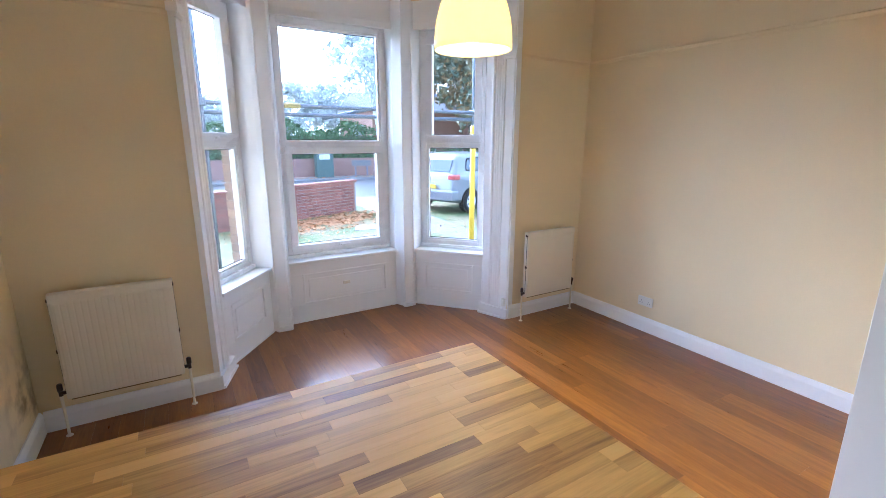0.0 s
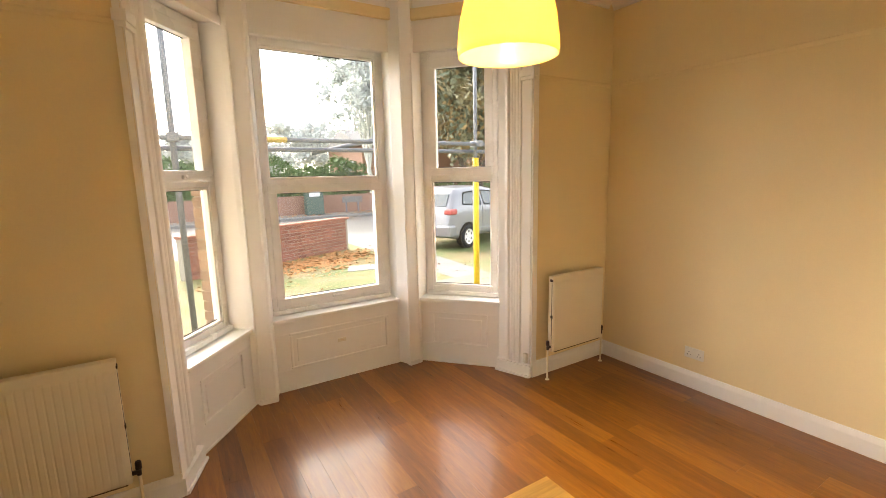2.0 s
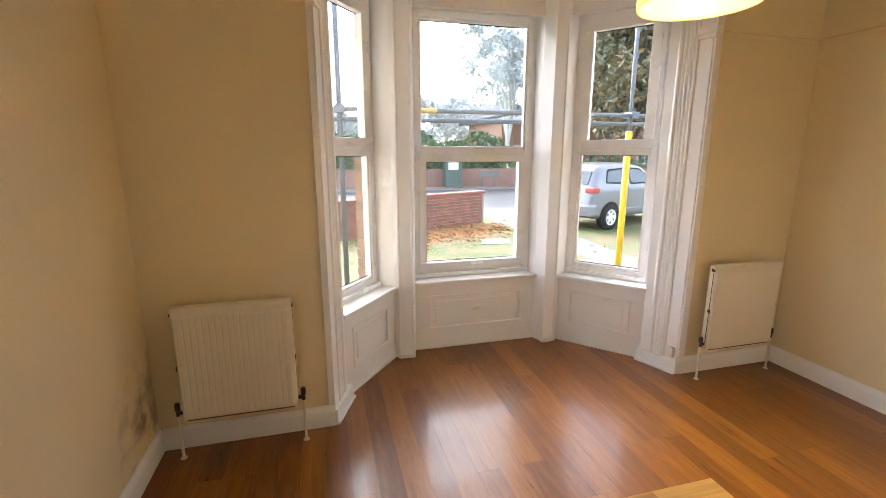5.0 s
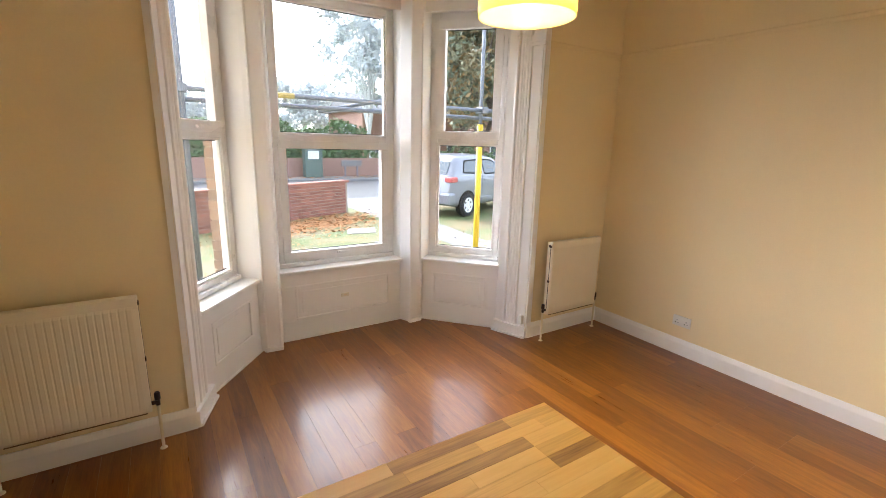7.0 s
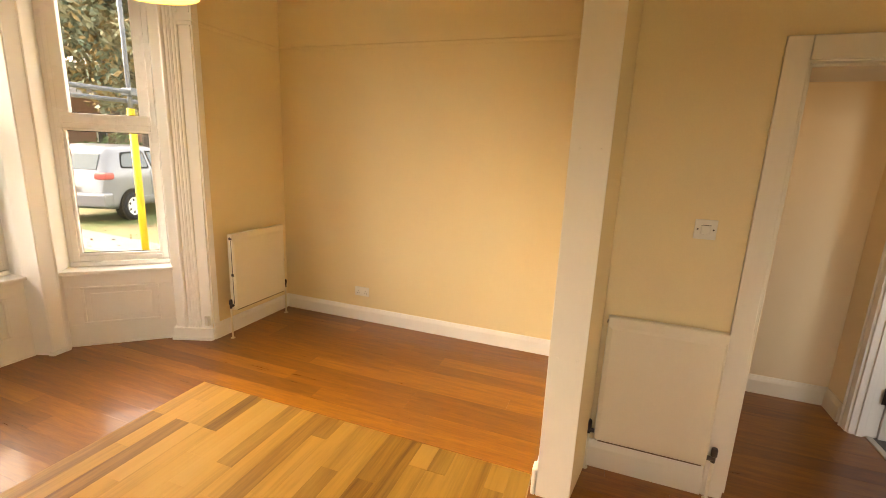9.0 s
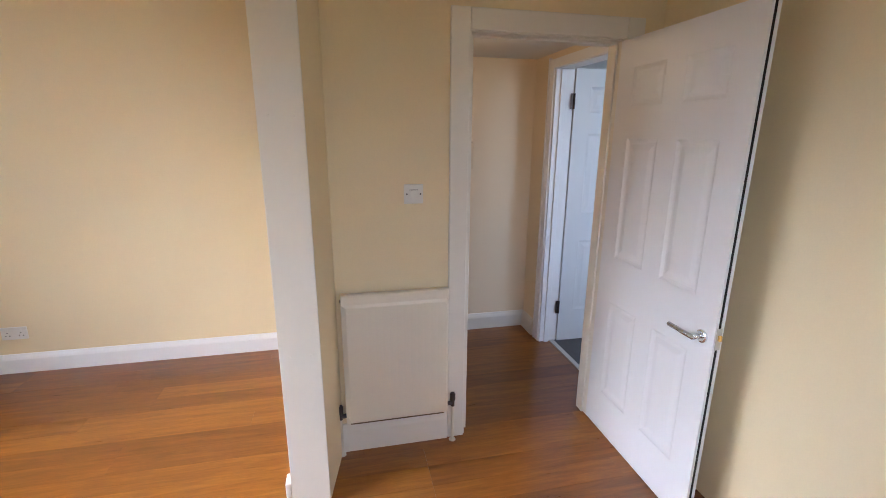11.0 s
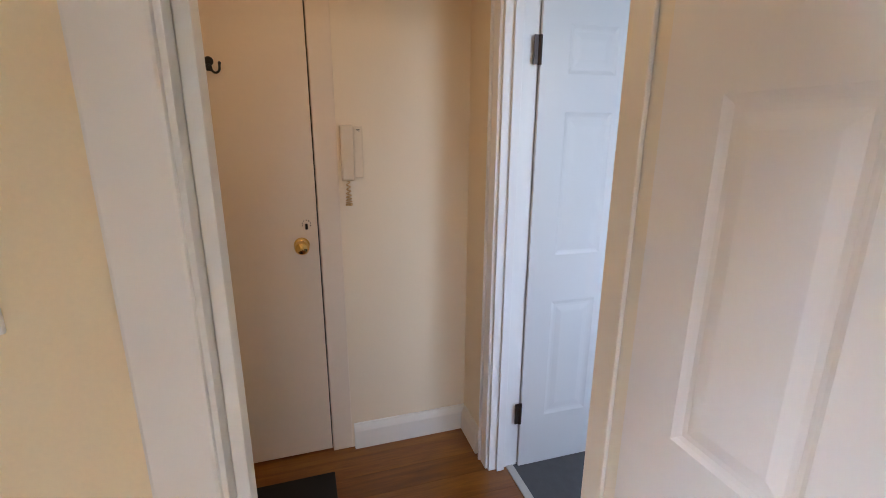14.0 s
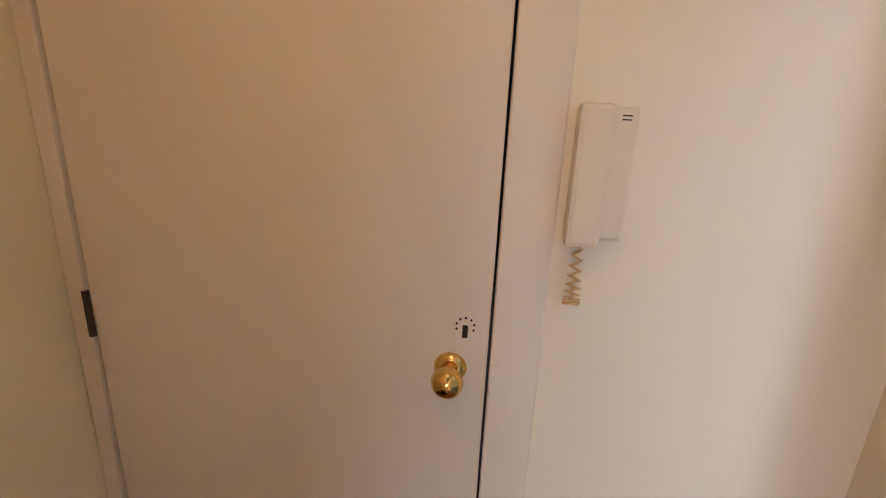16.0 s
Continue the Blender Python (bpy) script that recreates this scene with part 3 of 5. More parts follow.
    box(0, W, -0.012, 0, HEAD - 0.03, HEAD + 0.03, 0.005, bm=hd, m=M)
    structure("wall_bay_head_" + which, hd, GLOSSW, "white painted boarding above the bay window", "wall")
    structure("trim_bay_band_" + which, box(-0.03, W + 0.03, -0.035, 0, 2.93, 3.02, 0.01, m=M), WALL, "cream painted moulding round the bay head", "moulding")
    structure("wall_bay_outer_" + which, box(0, W, 0.152, 0.30, -0.3, SILL - 0.02, m=M), BUFF, "buff brickwork under the bay window", "wall")
    structure("sill_outer_" + which, box(-0.02, W + 0.02, d1, 0.38, SILL - 0.06, SILL - 0.01, 0.008, m=M), STONE, "stone outer window sill", "window sill")


bay_light("left", "white painted panelled apron below the bay side window")
bay_light("centre", "white painted panelled apron below the middle bay window")
bay_light("right", "white painted panelled apron below the bay side window")

for side in (0, 1):
    f = (lambda p: p) if side == 0 else mir
    so, sp = side_pt(SIDE, 0.30), (A4[0], A4[1] + 0.30)
    # corner post between the lights
    bm = prism([f(p) for p in (A2, A3, A3B, A4, (A4[0], A4[1] + 0.16), side_pt(SIDE, 0.16))], 0, ZC)
    structure("wall_bay_post_" + ("left" if side == 0 else "right"), bm, GLOSSW, "white painted timber post between bay windows", "post")
    bm = bmesh.new()
    for q in (A3, A3B):
        tube([(*f((q[0], q[1] + 0.004)), 0.0), (*f((q[0], q[1] + 0.004)), HEAD - 0.04)], 0.011, 8, bm)
    structure("trim_post_bead_" + ("left" if side == 0 else "right"), bm, GLOSSW, "rounded white bead on the bay post", "moulding")
    bm = prism([f(p) for p in ((A3[0] - 0.02, A3[1] - 0.003), (A3[0] - 0.005, A3[1] - 0.022), (A3B[0] + 0.008, A3B[1] - 0.022), (A3B[0] + 0.02, A3B[1] + 0.01))], 0, 0.03)
    structure("trim_post_foot_" + ("left" if side == 0 else "right"), bm, GLOSSW, "white foot of the bay post", "moulding")
    bm = prism([f(p) for p in (side_pt(SIDE - 0.030, 0.226), (A4[0] + 0.012, A4[1] + 0.214), (A4[0] + 0.016, A4[1] + 0.27), side_pt(SIDE - 0.036, 0.29))], -0.3, 1.63)
    structure("wall_bay_pier_" + ("left" if side == 0 else "right"), bm, MORTAR, "outer masonry pier at the bay corner", "pier")
    pier = bpy.data.objects["wall_bay_pier_" + ("left" if side == 0 else "right")]
    for k in range(22):
        g_ = 0.004 if k % 2 else 0.0
        c = [f(p) for p in (side_pt(SIDE - 0.039 - g_, 0.222), (A4[0] + 0.02 + g_, A4[1] + 0.21), (A4[0] + 0.024 + g_, A4[1] + 0.28), side_pt(SIDE - 0.044 - g_, 0.30))]
        part("quoin", prism(c, 0.0 + k * 0.075, 0.066 + k * 0.075), BUFF, pier)
    # moulded reveal lining
    lx, ly = A1[0] - A0[0], A1[1] - A0[1]
    ll = math.hypot(lx, ly)
    ex, ey = lx / ll, ly / ll
    rx_, ry_ = -ey, ex
    def rv(s, d):
        return f((A0[0] + ex * s - rx_ * d, A0[1] + ey * s - ry_ * d))
    bm = prism([f(p) for p in (A0, A1, side_pt(0, 0.20), (A0[0] - 0.10, A1[1] + 0.06), (A0[0] - 0.10, YW + 0.252), (A0[0] - 0.0, YW + 0.252))], 0, ZC)
    structure("wall_bay_reveal_" + ("left" if side == 0 else "right"), bm, GLOSSW, "white painted reveal at the side of the bay", "wall")
    tr = empty("trim_reveal_" + ("left" if side == 0 else "right"))
    tagged(tr, "white moulded architrave on the reveal of the bay", "architrave", kind="structure")
    prof = []
    for k in range(91):
        sv = 0.30 * k / 90
        dv = 0.008
        for c_, w_, h_ in ((0.100, 0.013, 0.012), (0.128, 0.014, 0.008), (0.152, 0.013, 0.014), (0.180, 0.014, 0.008), (0.212, 0.018, 0.017)):
            q_ = abs(sv - c_) / w_
            if q_ < 1:
                dv += h_ * math.sqrt(1 - q_ * q_)
        prof.append(rv(sv, dv))
    bm = prism([rv(0, 0)] + prof + [rv(0.30, 0)], 0.0, HEAD)
    part("moulded_lining", bm, GLOSSW, tr)
    part("plinth", prism([rv(-0.012, -0.002), rv(-0.012, 0.024), rv(0.30, 0.05), rv(0.31, 0)], 0, 0.10), GLOSSW, tr)
    part("shoe", prism([rv(-0.006, -0.001), rv(-0.006, 0.035), rv(0.31, 0.062), rv(0.315, 0)], 0, 0.018), GLOSSW, tr)
    c = [rv(-0.03, -0.03), rv(-0.03, 0.03), rv(0.09, 0.03), rv(0.09, 0)]
    part("cap", prism(c, 2.40, 2.45), GLOSSW, tr)
    part("cap_fillet", prism([rv(-0.022, -0.02), rv(-0.022, 0.022), rv(0.088, 0.022), rv(0.088, 0)], 2.375, 2.40), GLOSSW, tr)
    # face board on the room side
    fbw = 0.03 if side == 0 else 0.055
    bm = prism([f(p) for p in ((A0[0] - fbw, YW), (A0[0] - fbw, YW - 0.016), (A0[0] - 0.001, YW - 0.016), (A0[0] - 0.001, YW))], 0.135, ZC - 0.1)
    structure("trim_reveal_face_" + ("left" if side == 0 else "right"), bm, GLOSSW, "white painted edging of the bay opening", "trim")
M, W = local_frame("centre")
plate = tagged(put("vent_plate", box(W / 2 - 0.035, W / 2 + 0.035, -0.004, 0.004, 0.315, 0.345, 0.002, m=M), OFFW), "small painted-over plate on the panelled apron", "cover plate")
part("slot", box(W / 2 - 0.012, W / 2 + 0.012, -0.0055, -0.0041, 0.326, 0.334, m=M), FLUSHD, plate)
tagged(put("telephone_socket", box(2.560, 2.594, 3.418, 3.452, 0.125, 0.205, 0.006), PLAST), "small white telephone junction box above the skirting", "socket")


# ---- doors ----
def panel_door(name, w, h, label, rows, mat=DOORW):
    """A six-panel door leaf in its own axes: x from the hinge, y through, z up, both faces moulded."""
    top = empty(name)
    t = 0.036
    st, mid = 0.115, 0.115
    pw = (w - 2 * st - mid) / 2
    (b0, b1), (m0, m1), (t0, t1) = rows
    part("core", box(0.003, w - 0.003, 0.011, t - 0.011, 0.003, h - 0.003), mat, top)
    for y0, y1 in ((0, 0.012), (t - 0.012, t)):
        for x0, x1, z0, z1 in ((0, st, 0, h), (w - st, w, 0, h), (st, w - st, 0, b0), (st, w - st, b1, m0), (st, w - st, m1, t0), (st, w - st, t1, h),
                               (st + pw, st + pw + mid, b0, b1), (st + pw, st + pw + mid, m0, m1), (st + pw, st + pw + mid, t0, t1)):
            nm = "stile" if z1 - z0 > 1.5 else ("rail" if x1 - x0 > 0.3 else "muntin")
            part(nm, box(x0, x1, y0, y1, z0, z1), mat, top)
    for px in (st, st + pw + mid):
        for z0, z1 in rows:
            for yy, sg in ((0.0, 1), (t, -1)):
                bm = bmesh.new()
                def ring(i, d):
                    return [bm.verts.new((x, yy + sg * d, z)) for x, z in ((px + i, z0 + i), (px + pw - i, z0 + i), (px + pw - i, z1 - i), (px + i, z1 - i))]
                rr = [ring(-0.001, 0.0), ring(0.008, 0.004), ring(0.016, 0.0062), ring(0.026, 0.0062), ring(0.050, 0.0022), ring(0.056, 0.002)]
                for a, b in zip(rr, rr[1:]):
                    for k in range(4):
                        bm.faces.new((a[k], a[(k + 1) % 4], b[(k + 1) % 4], b[k]))
                bm.faces.new(rr[-1])
                part("raised_panel", bm, mat, top)
    return tagged(top, label, "door", kind="structure")


def lever(door, x, z, y, sg, into):
    rose = part("rose", lathe([(0, 0.009), (0.02, 0.009), (0.0255, 0.006), (0.026, 0)], 24, pose(x, y, z, 90 * sg, 0, 0), close=False), CHROME, door, "round chrome rose")
    bm = tube([(x, y, z), (x, y - sg * 0.042, z)], 0.009, 12)
    tube([(x + into * 0.008, y - sg * 0.045, z), (x - into * 0.125, y - sg * 0.045, z)], 0.0095, 14, bm)
    part("lever_handle", bm, CHROME, rose, "straight chrome lever handle", smooth=True)
    return rose


DW = 0.768
d1 = panel_door("door_1", DW, 1.975, "white six-panel door standing open against the wall", ((0.22, 0.735), (0.965, 1.54), (1.68, 1.85)))
lever(d1, DW - 0.055, 0.823, 0.0, 1, 1)
lever(d1, DW - 0.055, 0.823, 0.036, -1, 1)
part("seal_strip", box(DW - 0.001, DW + 0.0015, 0.011, 0.020, 0.01, 1.97), GASKET, d1, "black seal let into the door edge")
part("latch_plate", box(DW, DW + 0.002, 0.007, 0.029, 0.79, 0.875), STRIP, d1, "dull metal latch plate")
part("latch_bolt", box(DW + 0.002, DW + 0.012, 0.012, 0.024, 0.828, 0.85, 0.003), BRASS, d1)
d1.matrix_world = pose(2.284, -0.890, 0.008, 0, 0, 180)

fr1 = empty("trim_door_frame")
tagged(fr1, "ivory gloss painted door frame and architrave", "door frame", kind="structure")
part("lining", box(XD - 0.004, XD + 0.104, -0.164, -0.151, 0, 1.986, 0.002), OFFW, fr1)
part("lining", box(XD - 0.004, XD + 0.104, -0.908, -0.895, 0, 1.986, 0.002), OFFW, fr1)
part("head_lining", box(XD - 0.004, XD + 0.104, -0.908, -0.151, 1.9865, 2.0), OFFW, fr1)
part("stop", box(XD + 0.04, XD + 0.104, -0.186, -0.1645, 0, 1.985, 0.003), OFFW, fr1)
part("stop", box(XD + 0.04, XD + 0.104, -0.8945, -0.883, 0, 1.985, 0.003), OFFW, fr1)
part("head_stop", box(XD + 0.04, XD + 0.104, -0.8825, -0.1865, 1.974, 1.986, 0.002), OFFW, fr1)
for xf, sg in ((XD, -1), (XD + 0.1, 1)):
    xa, xb = (xf - 0.018, xf) if sg < 0 else (xf + 0.005, xf + 0.02)
    part("architrave", box(xa, xb, -0.156, -0.069, 0, 2.082, 0.005), OFFW, fr1)
    part("architrave", box(xa, xb, -0.99, -0.902, 0, 2.082, 0.005), OFFW, fr1)
    part("architrave_head", box(xa, xb, -0.902, -0.156, 1.992, 2.082, 0.005), OFFW, fr1)
part("strike_plate", box(XD + 0.005, XD + 0.035, -0.1655, -0.164, 0.83, 0.90), STRIP, fr1, "small steel strike plate")

# second door, opened into the carpeted room
d2 = panel_door("door_2", 0.76, 1.985, "white six-panel door open into a carpeted room", ((0.25, 0.795), (1.0, 1.562), (1.70, 1.87)))
lever(d2, 0.705, 0.86, 0.0, 1, 1)
lever(d2, 0.705, 0.86, 0.036, -1, 1)
for hz in (0.278, 1.775):
    part("hinge", tube([(-0.006, -0.004, hz - 0.05), (-0.006, -0.004, hz + 0.05)], 0.007, 10), BRONZE, d2, "dark bronze butt hinge")
    part("hinge_leaf", box(-0.030, 0.0, -0.003, 0.0, hz - 0.05, hz + 0.05), BRONZE, d2, "dark bronze butt hinge")
d2.matrix_world = pose(3.196, -1.16, 0.006, 0, 0, -91)
fr2 = empty("trim_second_door_frame")
tagged(fr2, "white gloss painted door frame on the hall wall", "door frame", kind="structure")
part("lining", box(3.212, 3.235, YH - 0.132, YH + 0.004, 0, 1.995, 0.002), GLOSSW, fr2)
part("lining", box(2.43, 2.453, YH - 0.108, YH + 0.004, 0, 1.995, 0.002), GLOSSW, fr2)
part("head_lining", box(2.453, 3.212, YH - 0.108, YH + 0.004, 1.985, 1.995, 0.002), GLOSSW, fr2)
part("stop", box(3.198, 3.2118, YH - 0.065, YH - 0.03, 0, 1.984, 0.002), GLOSSW, fr2)
part("architrave", box(3.228, 3.285, YH, YH + 0.016, 0, 2.05, 0.005), GLOSSW, fr2)
part("architrave_bead", box(3.288, 3.30, YH, YH + 0.024, 0, 2.062, 0.004), GLOSSW, fr2)
part("architrave", box(2.40, 2.44, YH, YH + 0.016, 0, 2.05, 0.005), GLOSSW, fr2)
part("architrave_head", box(2.44, 3.228, YH, YH + 0.016, 1.99, 2.05, 0.005), GLOSSW, fr2)
tagged(put("threshold_strip", box(2.453, 3.212, YH - 0.115, YH - 0.08, 0, 0.008, 0.003), STRIP), "aluminium carpet threshold strip in the doorway", "threshold strip", kind="structure")

# entrance door
d3 = empty("door_3")
tagged(d3, "ivory painted flush entrance door with brass knob", "door", kind="structure")
part("leaf", box(XH + 0.004, XH + 0.048, -0.353, 0.462, 0.012, 2.03, 0.002), FLUSHD, d3)
for hz in (0.40, 1.07, 1.77):
    part("hinge", tube([(XH - 0.002, 0.466, hz - 0.05), (XH - 0.002, 0.466, hz + 0.05)], 0.007, 10), BRONZE, d3, "dark bronze hinge knuckle")
kn = part("knob_rose", lathe([(0, 0.012), (0.018, 0.012), (0.03, 0.006), (0.032, 0)], 28, pose(XH + 0.004, -0.284, 1.030, 0, -90, 0)), BRASS, d3, "round brass rose", smooth=True)
part("knob", lathe([(0.0, 0.066), (0.012, 0.0655), (0.014, 0.063), (0.020, 0.062), (0.027, 0.055), (0.030, 0.044), (0.027, 0.032), (0.018, 0.024), (0.012, 0.018), (0.012, 0.0)], 28, pose(XH - 0.006, -0.284, 1.030, 0, -90, 0)), BRASS, kn, "polished brass knob", smooth=True)
part("keyhole", box(XH + 0.002, XH + 0.0055, -0.313, -0.303, 1.095, 1.12, 0.001), GAP, d3)
for k in range(7):
    a = radians(-20 + k * 37)
    part("screw_hole", lathe([(0, 0.0015), (0.0022, 0.0015), (0.0022, 0)], 8, pose(XH + 0.004, -0.308 + 0.017 * math.cos(a), 1.118 + 0.017 * math.sin(a), 0, -90, 0)), GAP, d3)
part("edge_guard", box(XH + 0.0025, XH + 0.03, -0.3565, -0.3525, 0.78, 1.19), BLACK, d3, "dark metal strip on the lock edge")
fr3 = empty("trim_entrance_frame")
tagged(fr3, "ivory painted frame round the entrance door", "door frame", kind="structure")
part("frame_stile", box(XH - 0.002, XH + 0.14, -0.45, -0.358, 0, 2.092, 0.004), FLUSHD, fr3)
part("frame_stile", box(XH - 0.004, XH + 0.14, 0.4675, 0.506, 0, 2.092, 0.004), FLUSHD, fr3)
part("frame_head", box(XH - 0.002, XH + 0.14, -0.358, 0.4675, 2.034, 2.092, 0.004), FLUSHD, fr3)
part("rebate", box(XH + 0.05, XH + 0.14, -0.358, -0.345, 0, 2.034), GAP, fr3)
part("rebate", box(XH + 0.05, XH + 0.14, 0.45, 0.4675, 0, 2.034), GAP, fr3)
part("lock_keep", box(XH - 0.004, XH - 0.0021, -0.376, -0.361, 1.0, 1.05), FLUSHD, fr3, "painted lock keep")
# unseen near-black sheet, added to close off what lies behind the entrance door
structure("wall_door_backing", box(XH + 0.142, XH + 0.16, -0.6, 0.7, 0, 2.3), GAP, "added near-black sheet behind the entrance door", "wall")


def coat_hook(y, z):
    hk = empty("coat_hook")
    x = XH + 0.004
    part("back_plate", lathe([(0, 0.006), (0.012, 0.006), (0.016, 0.003), (0.017, 0)], 16, pose(x, y, z + 0.022, 0, -90, 0)), BLACK, hk)
    part("stem", box(x - 0.006, x, y - 0.008, y + 0.008, z - 0.012, z + 0.022, 0.002), BLACK, hk)
    for s in (-1, 1):
        pts = [(x - 0.005, y, z + 0.012)]
        for k in range(8):
            a = math.pi * k / 7
            pts.append((x - 0.010 - 0.022 * math.sin(a * 0.6), y + s * (0.008 + 0.032 * (1 - math.cos(a)) / 2), z + 0.002 - 0.022 * math.sin(a) + (0.012 if k == 7 else 0)))
        part("prong", tube(pts, 0.0042, 8), BLACK, hk, smooth=True)
        part("prong_tip", lathe([(0.0, 0.006), (0.0045, 0.004), (0.006, 0), (0.0045, -0.004), (0, -0.006)], 10, pose(pts[-1][0], pts[-1][1], pts[-1][2])), BLACK, hk)
    return tagged(hk, "black iron double coat hook on the entrance door", "coat hook", group="coat hooks on the door")


coat_hook(0.155, 1.716)
coat_hook(-0.010, 1.716)

# entry phone
ph = empty("entry_phone")
tagged(ph, "aged cream plastic entry phone on the hall wall", "entry phone")
part("wall_base", box(XH - 0.022, XH, -0.553, -0.462, 1.305, 1.515, 0.006), CREAMPL, ph)
part("handset", box(XH - 0.052, XH - 0.0225, -0.513, -0.459, 1.298, 1.518, 0.009), CREAMPL, ph)
for k in range(2):
    part("speaker_slot", box(XH - 0.0235, XH - 0.0218, -0.541, -0.527, 1.495 + k * 0.006, 1.497 + k * 0.006), GAP, ph)
coil = []
for k in range(150):
    u_ = k / 149
    a = u_ * math.tau * 17
    side = math.sin(u_ * math.pi)
    yy = -0.485 + 0.007 * side * (1 if u_ < 0.5 else -1) + 0.0065 * math.cos(a)
    zz = 1.30 - 0.105 * math.sin(u_ * math.pi)
    coil.append((XH - 0.03 + 0.0055 * math.sin(a), yy, zz))
part("coiled_cord", tube(coil, 0.0021, 5), CORD, ph, "coiled yellowed cord", smooth=True)

sw = empty("light_switch")
tagged(sw, "white plastic dimmer light switch on the cream wall", "light switch")
part("plate", box(XD - 0.009, XD, 0.052, 0.14, 1.254, 1.342, 0.003), PLAST, sw)
part("rocker", box(XD - 0.0135, XD - 0.0092, 0.078, 0.114, 1.276, 1.316, 0.003), PLAST, sw)
part("rocker_gap", box(XD - 0.0098, XD - 0.0088, 0.077, 0.115, 1.3155, 1.318), GAP, sw)
for yy in (0.065, 0.127):
    part("screw", lathe([(0, 0.0015), (0.003, 0.0012), (0.0038, 0)], 10, pose(XD - 0.009, yy, 1.298, 0, -90, 0)), BRONZE, sw)

so = empty("wall_socket")
tagged(so, "white plastic double socket low on the cream wall", "socket")
part("plate", box(XR - 0.009, XR, 2.485, 2.631, 0.235, 0.321, 0.003), PLAST, so)
for yy in (2.52, 2.596):
    part("rocker", box(XR - 0.012, XR - 0.0092, yy - 0.006, yy + 0.006, 0.293, 0.309, 0.001), PLAST, so)
    for dy, dz in ((0, 0.02), (-0.011, 0), (0.011, 0)):
        part("pin_hole", box(XR - 0.0096, XR - 0.0088, yy + dy - 0.003, yy + dy + 0.003, 0.262 + dz - 0.003, 0.262 + dz + 0.003), GAP, so)

tagged(put("doormat", box(2.985, 3.40, -0.352, 0.33, 0.0005, 0.014, 0.005), MATT), "black fibre doormat in front of the entrance door", "doormat")


# ---- radiators ----
def radiator(width, z0, z1, m, ribs, label, valve_side, relief=0.0018, d0=0.052, d1=0.112, open_ends=True):
    """A panel radiator in its own axes: x along the wall, y out from the wall (wall at 0)."""
    r = empty("radiator")
    dm = d0 + (d1 - d0) * 0.47
    bm = bmesh.new()
    n = ribs
    prof = []
    m0 = 0.022
    step = (width - 2 * m0) / n
    prof.append((0.004, d1 - 0.008))
    prof.append((m0 * 0.6, d1 - relief))
    for k in range(n):
        x = m0 + k * step
        prof += [(x, d1 - relief), (x + step * 0.22, d1), (x + step * 0.78, d1), (x + step, d1 - relief)]
    prof.append((width - 0.004, d1 - 0.008))
    zs = [(z0 + 0.014, 0.0), (z0 + 0.05, 1.0), (z1 - 0.06, 1.0), (z1 - 0.045, 0.0), (z1 - 0.012, 0.0)]
    grid = []
    for z, k in zs:
        grid.append([bm.verts.new((x, (d1 - 0.004) + (y - (d1 - 0.004)) * k, z)) for x, y in prof])
    for a, b in zip(grid, grid[1:]):
        for i in range(len(prof) - 1):
            bm.faces.new((a[i], a[i + 1], b[i + 1], b[i]))
    part("front_panel", bm, RAD, r, smooth=False)
    part("body", box(0, width, d0, d1 - 0.0085, z0, z1, 0.008), RAD, r)
    part("top_seam", box(0.006, width - 0.006, d1 - 0.0085, d1 - 0.003, z1 - 0.014, z1 - 0.002, 0.002), RAD, r)
    for xe in (-0.0014, width - 0.001) if open_ends else ():
        part("end_slit", box(xe, xe + 0.0024, d1 - 0.024, d1 - 0.019, z0 + 0.05, z1 - 0.05), GAP, r)
        part("end_plug", box(xe - 0.004, xe + 0.006, d1 - 0.032, d1 - 0.012, (z0 + z1) / 2 - 0.03, (z0 + z1) / 2 - 0.008, 0.003), BRONZE, r, "small dark plug on the radiator end")
        part("end_fitting", box(xe - 0.004, xe + 0.006, d1 - 0.04, d1 - 0.012, z1 - 0.045, z1 - 0.028, 0.003), BRONZE, r, "dark fitting on the radiator end")
    part("worn_edge", box(0.02, width - 0.02, d0 + 0.006, d1 - 0.006, z0 - 0.0025, z0 + 0.001), RUST, r, "brown worn lower edge")
    for x in (0.09, width - 0.09):
        part("bracket", box(x - 0.012, x + 0.012, 0, d0, z0 + 0.06, z1 - 0.06), RAD, r)
    part("air_vent", tube([(width + 0.004 if valve_side > 0 else -0.004, dm, z1 - 0.03), (width if valve_side > 0 else 0, dm, z1 - 0.03)], 0.008, 10), BRONZE, r)
    for x, s in ((-0.028, -1), (width + 0.028, 1)):
        v = part("valve", lathe([(0, 0.052), (0.011, 0.052), (0.014, 0.045), (0.014, 0.012), (0.010, 0.008), (0.010, -0.022), (0, -0.022)], 14, pose(x, dm, z0 + 0.045)), BRONZE, r, "dark bronze valve")
        part("union_nut", tube([(x, dm, z0 + 0.04), (x - s * 0.03, dm, z0 + 0.04)], 0.011, 6), BRONZE, v)
        part("pipe", tube([(x, dm, 0.0), (x, dm, z0 + 0.025)], 0.0078, 10), RAD, r, "white painted pipe")
        part("floor_collar", lathe([(0.008, 0.008), (0.017, 0.004), (0.018, 0)], 14, pose(x, dm, 0)), RAD, r)
    r.matrix_world = m
    return tagged(r, label, "radiator", group="panel radiators in the room")


